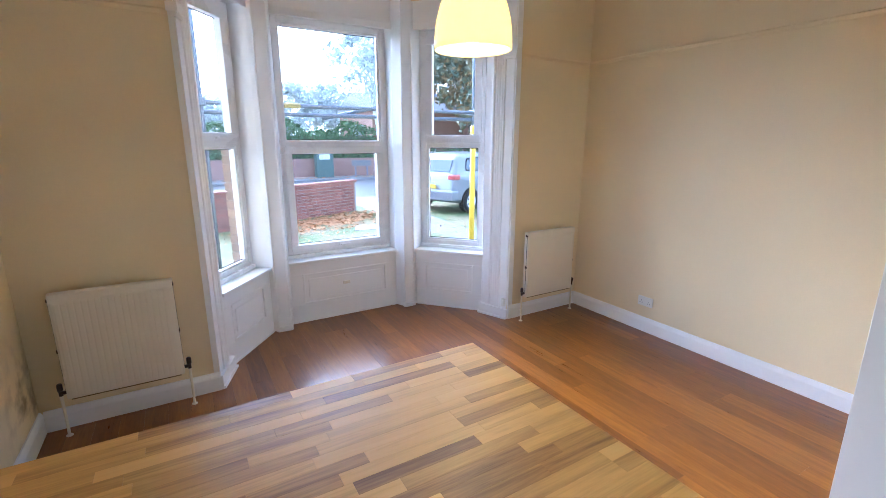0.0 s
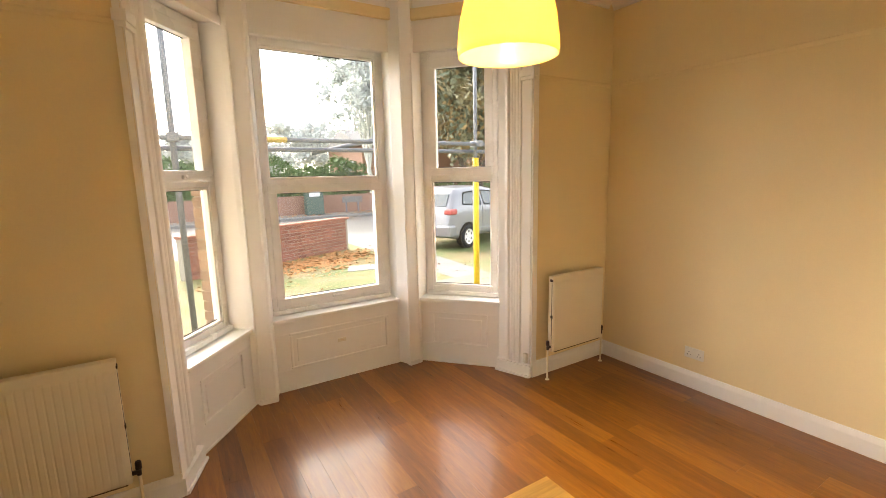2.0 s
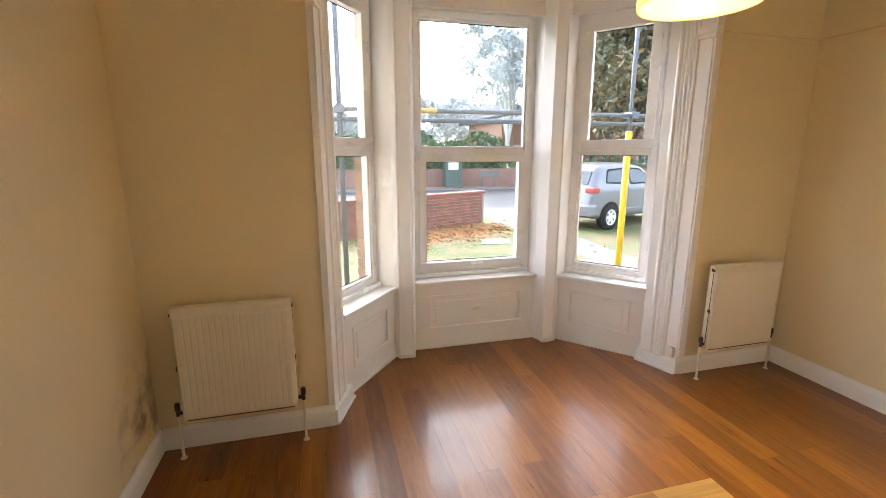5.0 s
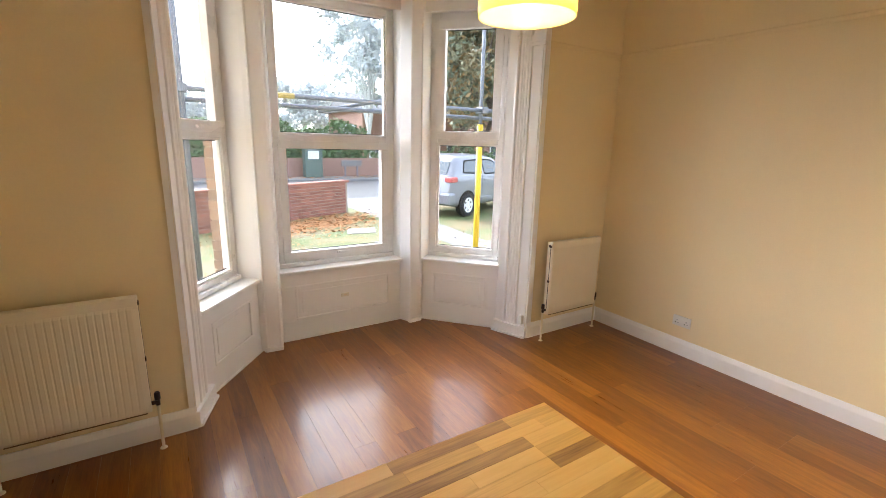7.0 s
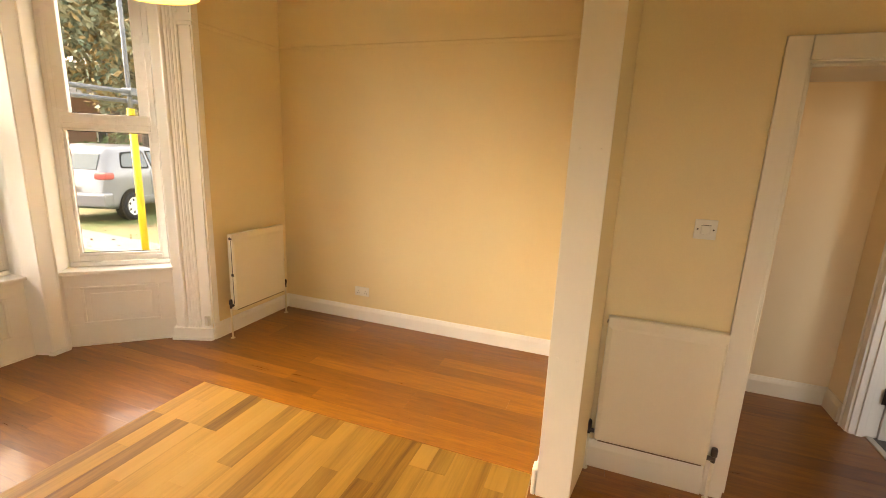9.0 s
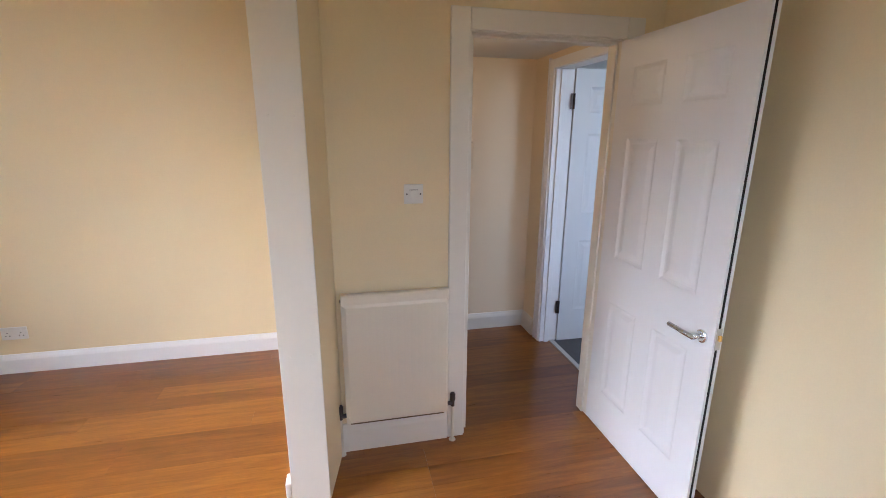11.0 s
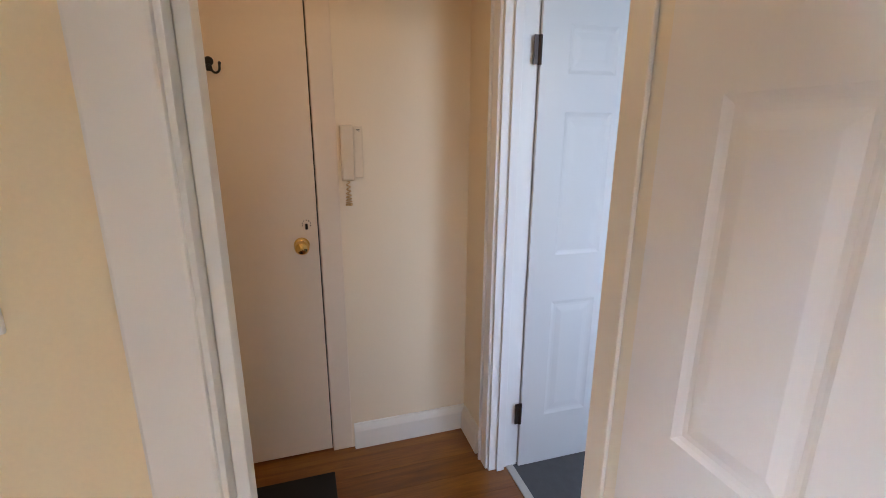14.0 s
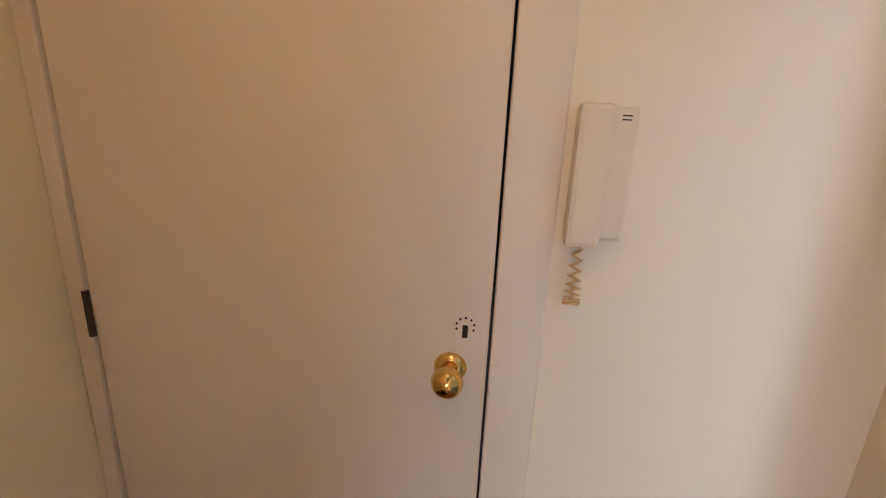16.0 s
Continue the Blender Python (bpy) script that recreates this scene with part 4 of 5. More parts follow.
radiator(0.59, 0.235, 0.868, Matrix(((1, 0, 0, -0.70), (0, -1, 0, YW - 0.035), (0, 0, 1, 0), (0, 0, 0, 1))), 18, "ribbed cream panel radiator beside the bay window", 1)
radiator(0.60, 0.235, 0.866, Matrix(((1, 0, 0, 2.715), (0, -1, 0, YW - 0.035), (0, 0, 1, 0), (0, 0, 0, 1))), 18, "cream panel radiator in the corner by the bay", -1, 0.0002)
radiator(0.508, 0.180, 0.848, Matrix(((0, -1, 0, XD + 0.012), (1, 0, 0, -0.063), (0, 0, 1, 0), (0, 0, 0, 1))), 14, "cream panel radiator beside the hall door", 1, 0.0001, 0.03, 0.075, False)

# ---- pendant lamp ----
lamp = empty("pendant_lamp", pose(1.342, 2.204, 2.125))
tagged(lamp, "lit amber glass bell pendant lamp on a cord", "pendant lamp")
outer = [(0.193, 0.0), (0.194, 0.03), (0.191, 0.08), (0.182, 0.14), (0.166, 0.20), (0.142, 0.255), (0.108, 0.30), (0.065, 0.33), (0.03, 0.342)]
inner = [(max(r - 0.006, 0.02), z + (0.004 if z < 0.01 else -0.005)) for r, z in outer]
part("shade", lathe(inner[::-1] + [(0.190, -0.001)] + outer, 56), SHADE, lamp, "amber glass bell shade", smooth=True)
part("lamp_holder", lathe([(0, 0.25), (0.02, 0.25), (0.022, 0.33), (0.034, 0.336), (0.034, 0.36), (0.012, 0.40), (0.004, 0.41)], 20), PLAST, lamp, smooth=True)
part("cord", tube([(0, 0, 0.40), (0, 0, ZC - 2.125 - 0.03)], 0.0035, 8), PLAST, lamp)
part("ceiling_rose", lathe([(0.006, -0.04), (0.03, -0.036), (0.045, -0.012), (0.048, 0)], 24, pose(0, 0, ZC - 2.125)), PLAST, lamp, smooth=True)
BULBM = bpy.data.materials.new("glowing_bulb")
BULBM.use_nodes = True
BULBM.node_tree.nodes["Principled BSDF"].inputs["Emission Color"].default_value = (1.0, 0.78, 0.45, 1)
BULBM.node_tree.nodes["Principled BSDF"].inputs["Emission Strength"].default_value = 12
bulb_ob = part("bulb", lathe([(0.002, 0.085), (0.018, 0.09), (0.029, 0.105), (0.031, 0.125), (0.024, 0.15), (0.014, 0.175), (0.013, 0.25)], 20), BULBM, lamp, smooth=True)

# small lamp on the hall ceiling, whose light falls on the entrance door
hall_lamp = empty("ceiling_light", pose(2.76, -0.27, 2.092))
tagged(hall_lamp, "small plain batten lamp on the hall ceiling", "ceiling light")
part("base", lathe([(0.0, -0.016), (0.036, -0.015), (0.042, -0.009), (0.042, 0)], 24), PLAST, hall_lamp, smooth=True)
part("lamp_holder", lathe([(0.0, -0.05), (0.016, -0.05), (0.019, -0.045), (0.019, -0.012)], 20), PLAST, hall_lamp, smooth=True)

# ---- wooden counter ----
ZT = 0.91
counter = empty("counter")
tagged(counter, "counter base with white end panels under the wooden worktop", "counter")
part("front_panel", box(XL + 0.002, 0.86, 1.44, 1.462, 0, ZT - 0.041, 0.002), OFFW, counter)
part("end_panel", box(0.84, 0.86, 0.66, 1.438, 0, ZT - 0.041, 0.002), OFFW, counter)
part("back_panel", box(XL + 0.002, 0.40, 0.92, 0.94, 0, ZT - 0.041, 0.002), OFFW, counter)
part("inner_panel", box(0.40, 0.42, 0.66, 0.918, 0, ZT - 0.041, 0.002), OFFW, counter)
part("return_panel", box(0.422, 0.838, 0.66, 0.68, 0, ZT - 0.041, 0.002), OFFW, counter)

worktop = empty("worktop")
tagged(worktop, "solid wood worktop of glued mixed-tone staves", "worktop")
WX0, WX1, WY0, WY1 = XL + 0.002, 0.918, 0.60, 1.548
YB, XB = 0.88, 0.36      # inner corner of the worktop
part("underside", prism([(WX0, YB + 0.002), (XB + 0.002, YB + 0.002), (XB + 0.002, WY0 + 0.002), (WX1 - 0.002, WY0 + 0.002), (WX1 - 0.002, WY1 - 0.002), (WX0, WY1 - 0.002)], ZT - 0.04, ZT - 0.022), TOPW, worktop)
rng = random.Random(4)
stave_meshes = {}


def stave(L, wdt):
    key = (L, round(wdt, 4))
    if key not in stave_meshes:
        bm = box(-L / 2 + 0.0001, L / 2 - 0.0001, -wdt / 2 + 0.0001, wdt / 2 - 0.0001, -0.022, 0, 0)
        top = [e for e in bm.edges if all(v.co.z > -0.001 for v in e.verts)]
        bmesh.ops.bevel(bm, geom=top, offset=0.0003, segments=1, affect="EDGES")
        me = bpy.data.meshes.new("stave")
        bm.to_mesh(me)
        bm.free()
        me.materials.append(TOPW)
        stave_meshes[key] = me
    return stave_meshes[key]


rows_n = 22
wd = (WY1 - WY0) / rows_n
for r in range(rows_n):
    x = WX1
    y = WY1 - wd * (r + 0.5)
    first = True
    left_end = WX0 if y > YB else XB
    while x > left_end + 0.001:
        L = rng.choice((0.08, 0.16, 0.24, 0.32)) if first else rng.choice((0.2, 0.28, 0.34, 0.4, 0.46))
        first = False
        L = min(L, round(x - left_end, 4))
        if x - left_end - L < 0.08:
            L = round(x - left_end, 4)
        ob = new("stave", stave(L, wd))
        ob.location = (x - L / 2, y, ZT)
        ob.parent = worktop
        x -= L

# ---- outside ----
G = -0.10
structure("ground", box(-400, 400, 4.4, 800, G - 0.6, G), GRASS, "damp autumn lawn in front of the house", "lawn")
structure("ground_behind", box(-400, 400, -400, -4.2, G - 0.6, G), GRASS, "lawn on the far side of the house", "lawn")
structure("drive", box(3.55, 12.5, 4.9, 7.2, G - 0.02, G + 0.004), GRAVEL, "pale damp drive in front of the house", "drive")
structure("drive_entrance", prism([(4.35, 7.2), (5.1, 7.2), (5.5, 12.6), (4.35, 12.6)], G - 0.02, G + 0.003), PAVING, "damp paved entrance from the road", "drive")
structure("pavement", box(-40, 60, 12.6, 14.2, G - 0.02, G + 0.005), PAVING, "wet pavement along the road", "pavement")
structure("road", box(-80, 100, 14.2, 20.6, G - 0.3, G + 0.001), ASPHALT, "wet grey asphalt road", "road")
structure("pavement_far", box(-80, 100, 20.6, 22.4, G - 0.1, G + 0.10, 0.02), PAVING, "far pavement with a kerb and fallen leaves", "pavement")
tagged(put("stone_slab", prism([(3.0, 8.85), (3.55, 8.75), (3.75, 9.25), (3.2, 9.35)], G, G + 0.012), STONE), "pale stone slab lying in the lawn", "slab")


def leaf_sheet(name, count, where, size, mat, label, category, seed):
    """Many small leaves as one mesh; where(rng) gives a place and a normal."""
    rg = random.Random(seed)
    vs, fs = [], []
    for _ in range(count):
        c, nrm = where(rg)
        nrm = Vector(nrm).normalized()
        a = nrm.orthogonal().normalized()
        a = Matrix.Rotation(rg.random() * math.tau, 3, nrm) @ a
        b = nrm.cross(a)
        s = size * rg.uniform(0.6, 1.4)
        c = Vector(c)
        k = len(vs)
        vs += [c - a * s, c - a * s * 0.2 + b * s * 0.45, c + a * s, c - a * s * 0.2 - b * s * 0.45 + nrm * s * 0.2]
        fs.append((k, k + 1, k + 2, k + 3))
    me = bpy.data.meshes.new(name)
    me.from_pydata([tuple(v) for v in vs], [], fs)
    me.materials.append(mat)
    ob = new(name, me)
    return ob


def on_lawn(rg):
    x = 2.9 + rg.gauss(0, 0.8)
    y = 10.2 + rg.gauss(0, 0.45) + (x - 2.9) * 0.35
    return (x, y, G + 0.012 + rg.random() * 0.012), (rg.gauss(0, 0.3), rg.gauss(0, 0.3), 1)


tagged(leaf_sheet("fallen_leaves", 1500, on_lawn, 0.05, LEAFO, "", "", 3), "orange fallen leaves scattered over the lawn", "fallen leaves", kind="stuff")
tagged(leaf_sheet("fallen_leaves", 900, lambda rg: ((rg.uniform(-3, 7), rg.uniform(6.2, 10.5), G + 0.012), (rg.gauss(0, 0.3), rg.gauss(0, 0.3), 1)), 0.035, LEAFO, "", "", 5),
       "orange fallen leaves thinly strewn on the grass", "fallen leaves", kind="stuff")
tagged(leaf_sheet("fallen_leaves", 900, lambda rg: ((rg.uniform(-5, 20), rg.uniform(20.9, 22.3), G + 0.115), (rg.gauss(0, 0.3), rg.gauss(0, 0.3), 1)), 0.06, LEAFO, "", "", 6),
       "orange fallen leaves along the far pavement", "fallen leaves", kind="stuff")


# small hatchback, built about its own middle, nose to +x
def car():
    c = empty("parked_car")
    W2 = 0.82
    prof = [(-1.78, 0.34), (-1.82, 0.50), (-1.80, 0.66), (-1.76, 0.92), (-1.70, 1.02), (-1.55, 1.34), (-1.38, 1.455), (-0.9, 1.50), (-0.2, 1.495), (0.25, 1.43), (0.78, 1.05), (1.0, 0.98), (1.55, 0.86),
            (1.76, 0.68), (1.80, 0.45), (1.74, 0.26), (-1.6, 0.26)]
    def width(z):
        return W2 if z < 0.95 else W2 - (z - 0.95) * 0.36
    top, low = prof[:14], [(-1.82, 0.50), (-1.78, 0.34), (-1.6, 0.26), (1.7, 0.26), (1.80, 0.45)]
    def at(line, x):
        for (xa, za), (xb, zb) in zip(line, line[1:]):
            if xa <= x <= xb and xb > xa:
                return za + (zb - za) * (x - xa) / (xb - xa)
        return line[-1][1]
    top = sorted(prof[1:15])
    bm = bmesh.new()
    rings = []
    for i in range(61):
        x = -1.815 + 3.61 * (0.5 - 0.5 * math.cos(math.pi * i / 60))
        za, zb = at(low, x), max(at(top, x), at(low, x) + 0.06)
        k_ = 1 - 0.16 * max(0.0, (abs(x) - 1.25) / 0.56) ** 2
        ring = []
        r = min(0.13, (zb - za) * 0.45)
        half = [(0.0, za), (0.6, za), (0.9, za), (1.0, za + r * 0.5)]
        half += [(1.0, za + r + (zb - za - 2 * r) * q / 6) for q in range(7)]
        for q in range(1, 6):
            an = math.pi / 2 * q / 5
            half.append((1.0 - r / W2 * 1.5 * (1 - math.cos(an)), zb - r + r * math.sin(an) - 0.03 * (1 - math.sin(an))))
        half += [(0.5, zb + 0.012), (0.0, zb + 0.016)]
        pts = [(f_ * width(z) * k_, z) for f_, z in half]
        pts += [(-y, z) for y, z in pts[-2:0:-1]]
        rings.append([bm.verts.new((x, y, z)) for y, z in pts])
    kk_ = len(rings[0])
    for ra, rb in zip(rings, rings[1:]):
        for i in range(kk_):
            bm.faces.new((ra[i], ra[(i + 1) % kk_], rb[(i + 1) % kk_], rb[i]))
    bm.faces.new(rings[0])
    bm.faces.new(rings[-1][::-1])
    body = part("body", bm, CARPAINT, c, "silver painted body", smooth=True)
    for s in (-1, 1):
        def pane(pts, nm, mat, out, label):
            bm = bmesh.new()
            mid = Vector((sum(x for x, z in pts) / len(pts), sum(z for x, z in pts) / len(pts)))
            rim = []
            for i in range(len(pts)):
                p0, p1, p2 = (Vector(pts[(i + o_) % len(pts)]) for o_ in (-1, 0, 1))
                for q in (0.0, 0.25, 0.5, 0.75, 1.0):
                    a_, b_ = p1 + (p0 - p1).normalized() * 0.07, p1 + (p2 - p1).normalized() * 0.07
                    rim.append(a_ * (1 - q) ** 2 + p1 * 2 * q * (1 - q) + b_ * q * q)
            lo = [bm.verts.new((v.x, s * (width(v.y) - 0.02), v.y)) for v in rim]
            hi = [bm.verts.new((v.x, s * (width(v.y) + out), v.y)) for v in rim]
            n_ = len(rim)
            bm.faces.new(lo), bm.faces.new(hi)
            for i in range(n_):
                bm.faces.new((lo[i], lo[(i + 1) % n_], hi[(i + 1) % n_], hi[i]))
            return part(nm, bm, mat, c, label)
        def shrink(pts, e):
            mx_, mz_ = sum(x for x, z in pts) / len(pts), sum(z for x, z in pts) / len(pts)
            return [(x + (e if x < mx_ else -e), z + (e if z < mz_ else -e)) for x, z in pts]
        for w_ in ([(-1.34, 1.06), (-1.20, 1.36), (-0.50, 1.40), (-0.50, 1.02)], [(-0.42, 1.01), (-0.42, 1.40), (0.10, 1.37), (0.58, 1.02)]):
            pane(w_, "window_seal", GASKET, 0.006, "black rubber seal")
            pane(shrink(w_, 0.03), "side_window", CARGLASS, 0.009, "tinted glass")
        for wx in (-1.16, 1.16):
            part("wheel_arch", lathe([(0.0, 0.012), (0.335, 0.012), (0.335, -0.05), (0, -0.05)], 28, pose(wx, s * (W2 - 0.002), 0.31, -90 * s, 0, 0)), GAP, c)
            wh = part("wheel", lathe([(0.17, 0.10), (0.20, 0.115), (0.255, 0.112), (0.28, 0.09), (0.285, 0.0), (0.28, -0.09), (0.2, -0.1)], 32, pose(wx, s * (W2 - 0.075), 0.285, -90 * s, 0, 0)), TYRE, c, "black rubber tyre", smooth=True)
            part("rim", lathe([(0.0, 0.095), (0.05, 0.10), (0.06, 0.085), (0.16, 0.098), (0.185, 0.112), (0.19, 0.06)], 32, pose(wx, s * (W2 - 0.075), 0.285, -90 * s, 0, 0)), HUB, wh, "silver wheel trim")
            for q in range(6):
                a = q * math.tau / 6
                part("rim_slot", box(-0.022, 0.022, 0.10, 0.15, 0.0, 0.004, 0.0, m=pose(wx, s * (W2 + 0.02), 0.285, -90 * s, 0, 0) @ pose(0, 0, 0, 0, 0, math.degrees(a))), GAP, wh)
        part("tail_light", box(-1.80, -1.56, s * 0.56, s * (W2 - 0.008), 0.85, 0.985, 0.05, seg=4), REDL, c, "red tail light")
        part("sill_trim", box(-0.85, 0.85, s * (W2 - 0.01), s * (W2 + 0.012), 0.42, 0.46, 0.01), BUMP, c)
        part("door_seam", box(-0.512, -0.505, s * (W2 - 0.004), s * (W2 + 0.002), 0.34, 1.0), GAP, c)
        part("door_handle", box(-0.44, -0.28, s * W2, s * (W2 + 0.02), 0.86, 0.89, 0.006), CARPAINT, c)
    part("rear_window", box(-0.015, 0.01, -0.56, 0.56, -0.17, 0.15, 0.006, m=pose(-1.628, 0, 1.19, 0, 24, 0)), CARGLASS, c, "tinted rear window")
    part("rear_bumper", box(-1.87, -1.62, -0.80, 0.80, 0.33, 0.60, 0.05), CARPAINT, c, "silver rear bumper")
    part("number_plate", box(-1.878, -1.868, -0.25, 0.25, 0.62, 0.73, 0.003), YELLOW, c, "plain yellow rear plate")
    return tagged(c, "small silver hatchback parked on the drive edge", "car")


hatch = car()
TH = 20
th = radians(TH)
px_, py_ = 6.42, 9.80
hatch.matrix_world = pose(px_ + 1.16 * math.cos(th) - 0.75 * math.sin(th), py_ + 1.16 * math.sin(th) + 0.75 * math.cos(th), G + 0.004, 0, 0, TH)

# scaffold in front of the bay
sc = empty("scaffold")
tagged(sc, "galvanised tube scaffold with a yellow padded upright outside", "scaffolding")
part("upright", tube([(3.74, 5.70, G), (3.74, 5.70, 5.4)], 0.024, 14), GALV, sc, "galvanised scaffold tube", smooth=True)
part("foam_sleeve", tube([(3.74, 5.70, G + 0.02), (3.74, 5.70, 1.90)], 0.040, 16), YELLOW, sc, "yellow foam sleeve", smooth=True)
part("upright", tube([(0.29, 5.70, G), (0.29, 5.70, 5.4)], 0.028, 14), GALV, sc, "galvanised scaffold tube", smooth=True)
for zz, yy in ((2.075, 5.64), (1.985, 5.76)):
    part("ledger", tube([(-2.6, yy, zz), (6.2, yy, zz)], 0.024, 14), GALV, sc, "galvanised scaffold tube", smooth=True)
part("brace", tube([(1.6, 5.82, 1.95), (3.2, 5.82, 2.30)], 0.022, 12), GALV, sc, "galvanised scaffold tube", smooth=True)
part("clip", box(0.24, 0.34, 5.60, 5.76, 2.04, 2.12, 0.01), GALV, sc)
part("clip", box(3.69, 3.79, 5.60, 5.76, 2.04, 2.12, 0.01), GALV, sc)
part("yellow_cap", tube([(1.10, 5.64, 2.075), (1.30, 5.64, 2.075)], 0.028, 14), STRAW, sc, "yellow tube cover", smooth=True)
for (xx, yy) in ((3.74, 5.70), (0.29, 5.70)):
    part("base_plate", box(xx - 0.075, xx + 0.075, yy - 0.075, yy + 0.075, G, G + 0.012, 0.002), GALV, sc)


def brick_run(parent, name, x0, y0, x1, y1, z0, courses, mat, limit=300, lw=0.225, lh=0.075, depth=0.1):
    """Stretcher courses from one end to the other."""
    d = Vector((x1 - x0, y1 - y0, 0))
    L = d.length
    yaw = math.degrees(math.atan2(d.y, d.x))
    full, halfb = [], []
    for tag_, ln in (("f", lw - 0.01), ("h", lw / 2 - 0.01)):
        bm = box(-ln / 2, ln / 2, -depth / 2, depth / 2, -lh / 2 + 0.005, lh / 2 - 0.005)
        me = bpy.data.meshes.new(name)
        bm.to_mesh(me)
        bm.free()
        me.materials.append(mat)
        (full if tag_ == "f" else halfb).append(me)
    rg = random.Random(9)
    for c in range(courses):
        s = 0.0
        first = True
        while s < L - 0.05:
            ln = lw / 2 if (first and c % 2) else lw
            if s + ln > L + 0.01:
                ln = lw / 2
                if s + ln > L + 0.01:
                    break
            me = full[0] if ln == lw else halfb[0]
            ob = new(name, me)
            ob.matrix_world = pose(x0 + d.x / L * (s + ln / 2) + rg.uniform(-0.003, 0.003), y0 + d.y / L * (s + ln / 2) + rg.uniform(-0.004, 0.004), z0 + lh * (c + 0.5), 0, 0, yaw)
            ob.parent = parent
            s += ln
            first = False


# far side of the road
fw = structure("garden_wall_far", box(-30, 60, 22.42, 22.62, G, 0.86), HOUSEB, "low red brick garden wall across the road", "garden wall")
cab = empty("street_cabinet")
tagged(cab, "green street cabinet with a white notice by the wall", "street cabinet")
part("body", box(5.75, 6.55, 21.6, 22.1, 0.0, 1.22, 0.02), GREENBOX, cab)
part("lid", box(5.72, 6.58, 21.56, 22.14, 1.22, 1.27, 0.015), GREENBOX, cab)
part("notice", box(5.88, 6.38, 21.578, 21.596, 0.85, 1.32, 0.004), NOTICE, cab, "white notice")
sg = empty("street_name_sign")
tagged(sg, "pale street name sign on two short posts", "sign")
part("plate", box(7.35, 8.35, 21.3, 21.34, 0.52, 0.80, 0.01), PAVING, sg)
for xx in (7.55, 8.15):
    part("sign_post", box(xx - 0.03, xx + 0.03, 21.342, 21.40, 0, 0.75, 0.006), GALV, sg)
sb = empty("notice_board")
tagged(sb, "white notice board on a post behind the wall", "sign")
part("board", box(8.2, 9.1, 24.0, 24.04, 2.0, 2.25, 0.01), NOTICE, sb)
part("board", box(8.15, 9.15, 24.0, 24.04, 2.32, 2.55, 0.01), NOTICE, sb)
part("pole", tube([(8.65, 24.06, G), (8.65, 24.06, 2.6)], 0.05, 10), GALV, sb)


def tree(name, x, y, trunk_h, crown_c, crown_r, count, leaf, mats, label, seed, spread=1.0, trunk_r=0.22, bark=BARK):
    rg = random.Random(seed)
    t = empty(name, pose(x, y, G))
    limbs = bmesh.new()
    pts = [(0, 0, 0)]
    for k in range(1, 6):
        pts.append((rg.gauss(0, 0.06) * k, rg.gauss(0, 0.06) * k, trunk_h * k / 5))
    part("trunk", tube(pts, [trunk_r * (1 - 0.12 * k) for k in range(6)], 10), bark, t, "grey bark trunk")
    tips = []
    for k in range(16):
        base = Vector(pts[2 + k % 4])
        a, el = rg.random() * math.tau, rg.uniform(0.2, 1.2)
        d = Vector((math.cos(a) * math.cos(el) * crown_r[0], math.sin(a) * math.cos(el) * crown_r[0], math.sin(el) * crown_r[1] + crown_c - base.z))
        end = base + d * rg.uniform(0.55, 0.95)
        midp = base.lerp(end, 0.5) + Vector((0, 0, 0.2))
        tube([base, midp, end], [trunk_r * 0.4, trunk_r * 0.25, 0.02], 6, limbs)
        tips.append(end)
    part("limbs", limbs, bark, t)
    clumps = []
    for _ in range(46):
        while True:
            v = Vector((rg.uniform(-1, 1), rg.uniform(-1, 1), rg.uniform(-1, 1)))
            if 0.25 < v.length < 1:
                break
        clumps.append((Vector((v.x * crown_r[0], v.y * crown_r[0], crown_c + v.z * crown_r[1])), rg.uniform(0.12, 0.34) * crown_r[0]))
    def where(rg2):
        c, r = rg2.choice(clumps)
        v = Vector((rg2.gauss(0, 0.5), rg2.gauss(0, 0.5), rg2.gauss(0, 0.4)))
        return c + v * r * spread, (rg2.gauss(0, 1), rg2.gauss(0, 1), rg2.gauss(0.4, 1))
    for i, (mt, share) in enumerate(mats):
        cr = leaf_sheet("crown", int(count * share), where, leaf, mt, "", "", seed + i + 1)
        cr.parent = t
    return tagged(t, label, "tree")


tree("tree", 14.2, 19.6, 4.2, 5.6, (3.6, 3.4), 15000, 0.16, ((LEAFG, 0.72), (LEAFY, 0.28)), "tall evergreen tree with browning leaves beside the road", 21)
# the mist on this tree is only in its pale leaf and bark colours
tree("tree", 12.6, 30.0, 6.0, 9.0, (3.0, 4.6), 7000, 0.2, ((LEAFH, 1.0),), "tree with thinning leaves, coloured pale for mist", 31, trunk_r=0.2, bark=MISTBARK)
tree("tree", 19.5, 29.0, 6.0, 8.0, (4.5, 4.6), 9000, 0.22, ((LEAFG, 0.6), (LEAFY, 0.4)), "broad autumn tree behind the parked car", 61, trunk_r=0.3)
# far row, also paled by colour in place of mist
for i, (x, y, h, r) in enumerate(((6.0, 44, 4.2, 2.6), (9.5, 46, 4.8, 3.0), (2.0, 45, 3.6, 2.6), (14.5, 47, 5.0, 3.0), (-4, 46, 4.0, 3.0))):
    tree("tree", x, y, 3.0, h, (r, r * 0.8), 2500, 0.26, ((LEAFH, 1.0),), "small far tree coloured pale for mist", 40 + i * 3, bark=MISTBARK)


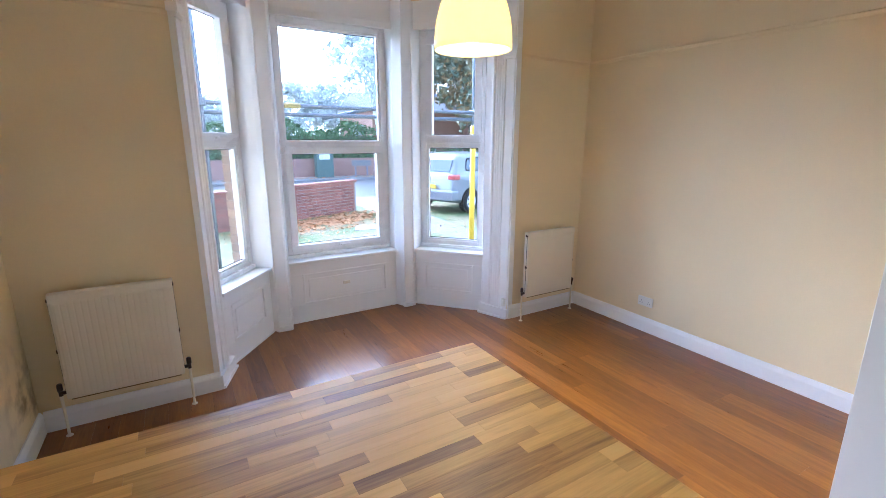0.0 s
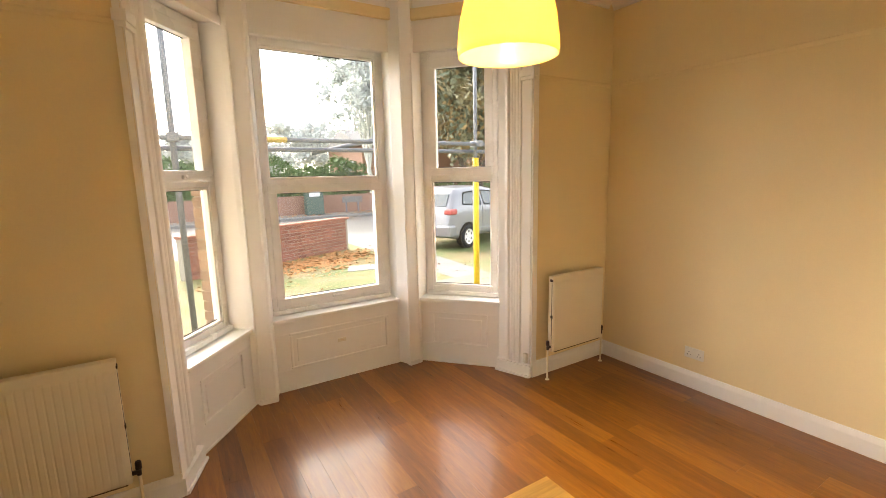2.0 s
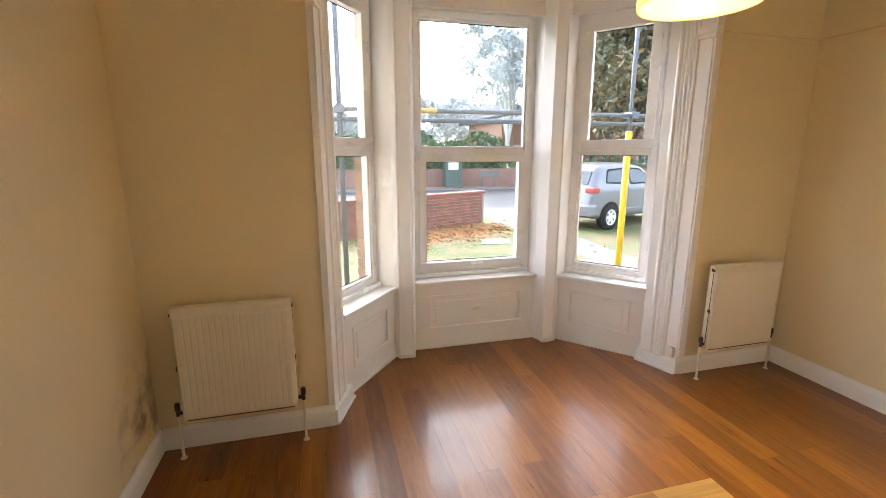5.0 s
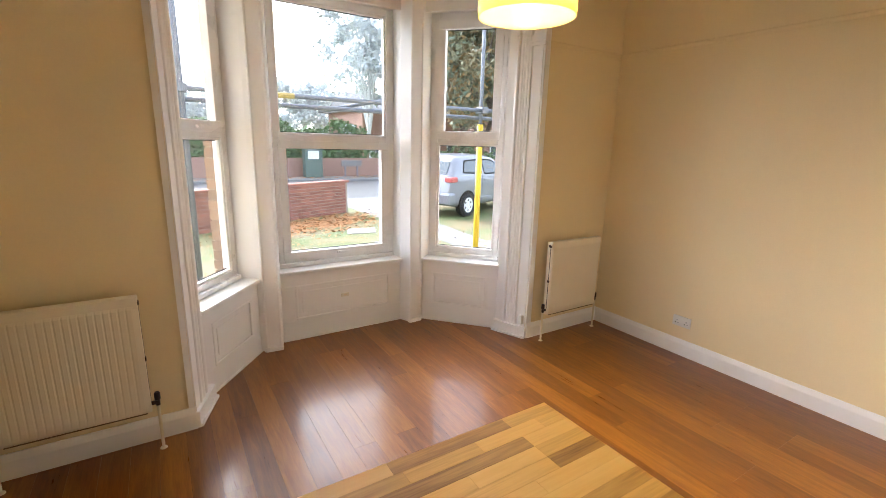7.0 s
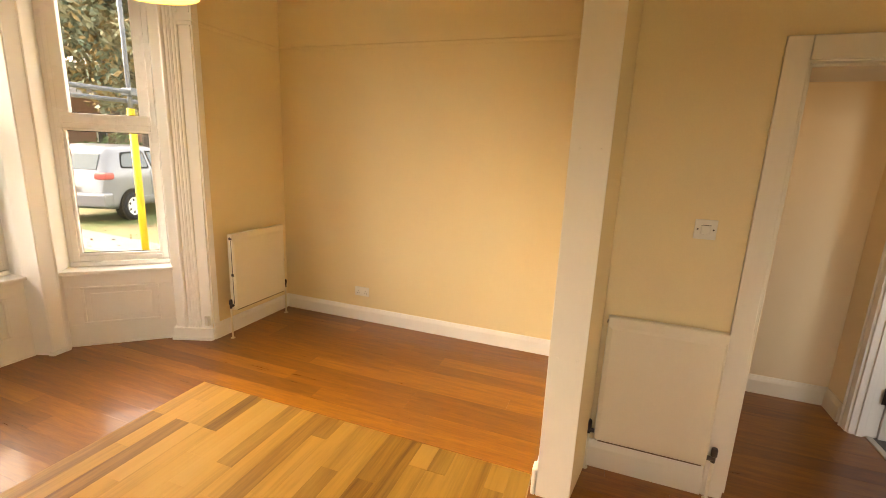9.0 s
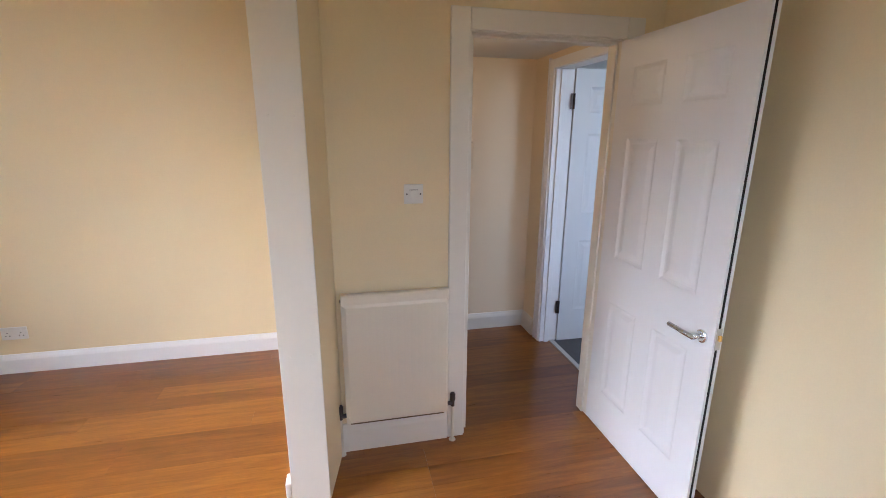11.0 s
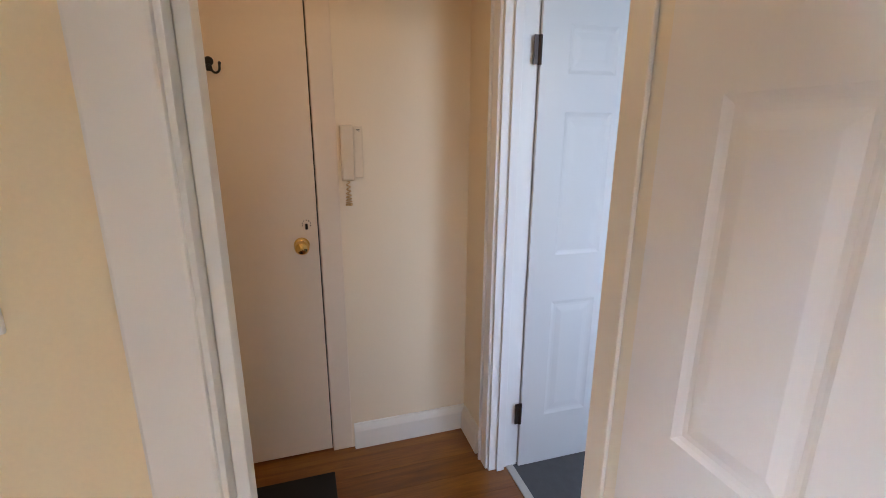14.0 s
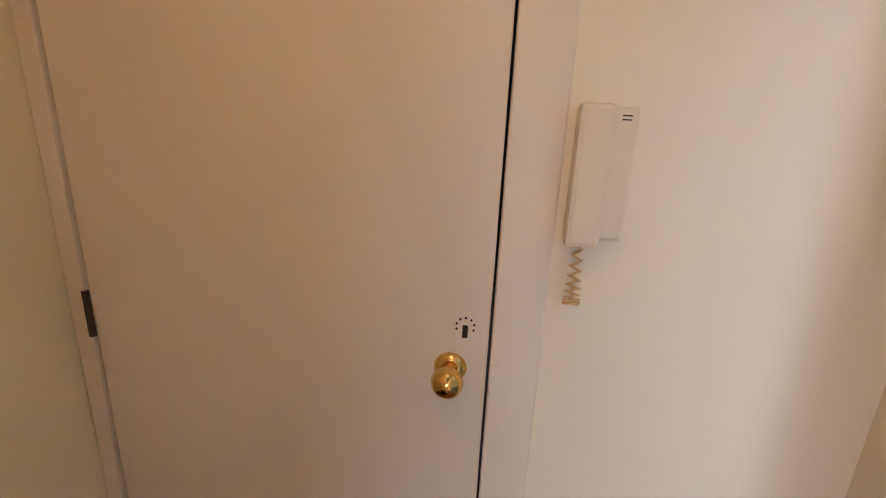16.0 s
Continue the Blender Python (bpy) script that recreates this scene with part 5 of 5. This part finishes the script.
def hedge(x0, x1, y0, y1, z1, count, seed, label):
    def where(rg):
        f = rg.random()
        x = rg.uniform(x0, x1)
        top = z1 + 0.25 * math.sin(x * 1.7) + 0.12 * math.sin(x * 4.1)
        if f < 0.6:
            return (x, y0 + rg.gauss(0, 0.08), rg.uniform(G + 0.1, top)), (rg.gauss(0, 0.6), -1, rg.gauss(0.3, 0.6))
        return (x, rg.uniform(y0, y1), top + rg.gauss(0, 0.1)), (rg.gauss(0, 0.6), rg.gauss(0, 0.6), 1)
    ob = leaf_sheet("hedge", count, where, 0.11, HEDGE, "", "", seed)
    return tagged(ob, label, "hedge", kind="stuff")


hedge(-6, 9.3, 23.0, 24.6, 2.25, 9000, 71, "dense green garden hedge behind the far wall")
hedge(9.3, 40, 23.0, 24.2, 1.25, 6000, 72, "low yellowing hedge behind the far wall")
structure("hedge_core", box(-6, 9.2, 23.2, 24.5, G, 1.95), LEAFG, "shaded inside of the hedge", "hedge")


def house(name, x, y, w, d, eave, ridge, mat, label, bays):
    h = empty(name, pose(x, y, G))
    part("wall", box(0, w, 0, d, 0, eave), mat, h)
    bm = bmesh.new()
    o = 0.3
    vs = [bm.verts.new(p) for p in ((-o, -o, eave), (w + o, -o, eave), (w + o, d + o, eave), (-o, d + o, eave), (-o, d / 2, ridge), (w + o, d / 2, ridge))]
    for f in ((0, 1, 5, 4), (2, 3, 4, 5), (0, 4, 3), (1, 2, 5), (0, 3, 2, 1)):
        bm.faces.new([vs[i] for i in f])
    part("roof", bm, SLATE, h)
    part("chimney", box(w * 0.7, w * 0.7 + 0.8, d / 2 - 0.4, d / 2 + 0.4, ridge - 0.6, ridge + 1.0), HOUSEB, h)
    for fl in range(2):
        for k in range(bays):
            cx = (k + 0.5) * w / bays
            z0 = 0.9 + fl * 2.7
            if z0 + 1.4 > eave:
                continue
            wn_ = part("window", box(cx - 0.65, cx + 0.65, -0.06, 0.02, z0, z0 + 1.4, 0.01), RENDERW, h, "white window frame")
            for q in (-0.56, 0.04):
                part("pane", box(cx + q, cx + q + 0.52, -0.075, -0.061, z0 + 0.1, z0 + 1.3), CARGLASS, wn_)
            part("sill", box(cx - 0.75, cx + 0.75, -0.12, 0.0, z0 - 0.1, z0 - 0.02, 0.01), RENDERW, wn_)
    return tagged(h, label, "house")


house("house", 13.6, 34.0, 10.0, 8.0, 4.2, 5.8, HOUSEB, "red brick house with white bay windows across the road", 3)
house("house", 22.0, 30.0, 9.0, 8.0, 5.2, 8.0, HOUSEB, "red brick house with a grey roof far along the road", 3)
house("house", -14.0, 30.0, 12.0, 8.0, 5.4, 8.4, HOUSEB, "red brick house beyond the hedge", 4)

# house front beside the bay, seen obliquely through the side window
structure("wall_outer_front", box(XL - 3.0, XL - 0.2, YW, YW + 0.25, -0.4, ZC), BUFF, "buff brick house front beside the bay", "wall")

# ---- pieces: floorboards ----
rng = random.Random(12)
board_meshes = {}


def board(wdt, L):
    key = (round(wdt, 3), L)
    if key not in board_meshes:
        bm = box(-wdt / 2 + 0.0004, wdt / 2 - 0.0004, -L / 2 + 0.0004, L / 2 - 0.0004, -0.012, 0)
        me = bpy.data.meshes.new("floorboard")
        bm.to_mesh(me)
        bm.free()
        me.materials.append(FLOORW)
        board_meshes[key] = me
    return board_meshes[key]


BW = 0.128
x = XL
while x < XH:
    y = -1.13 - rng.choice((0.0, 0.3, 0.6, 0.9))
    cx = x + BW / 2
    end = 4.32 if 0.0 < cx < 2.7 else (YW + 0.02 if cx < XR + 0.05 else YP0)
    while y < end:
        L = rng.choice((0.9, 1.2, 1.5, 1.8))
        y1 = min(y + L, end)
        y0 = max(y, -1.13)
        Lr = round(y1 - y0, 3)
        if Lr > 0.02:
            ob = new("floorboard", board(BW, Lr))
            ob.location = (cx, (y0 + y1) / 2, 0)
            ob.rotation_euler = (rng.uniform(-0.0004, 0.0004), rng.uniform(-0.0012, 0.0012), 0)
            ob.parent = floor
        y += L
    x += BW

# ---- pieces: outside brickwork ----
gw = empty("garden_wall")
tagged(gw, "weathered red brick garden wall by the lawn", "garden wall")
part("mortar_core", box(0, 4.0, -0.045, 0.13, 0, 0.80, m=pose(0.33, 9.93, G, 0, 0, math.degrees(math.atan2(1.625, 3.65)))), MORTAR, gw)
brick_run(gw, "brick", 0.33, 9.93, 3.98, 11.555, G, 10, BRICK)
ca = math.atan2(1.625, 3.65)
part("coping", box(-0.02, 4.03, -0.09, 0.17, 0.755, 0.81, 0.012, m=pose(0.33, 9.93, G, 0, 0, math.degrees(ca))), BRICK, gw, "brick-on-edge coping")
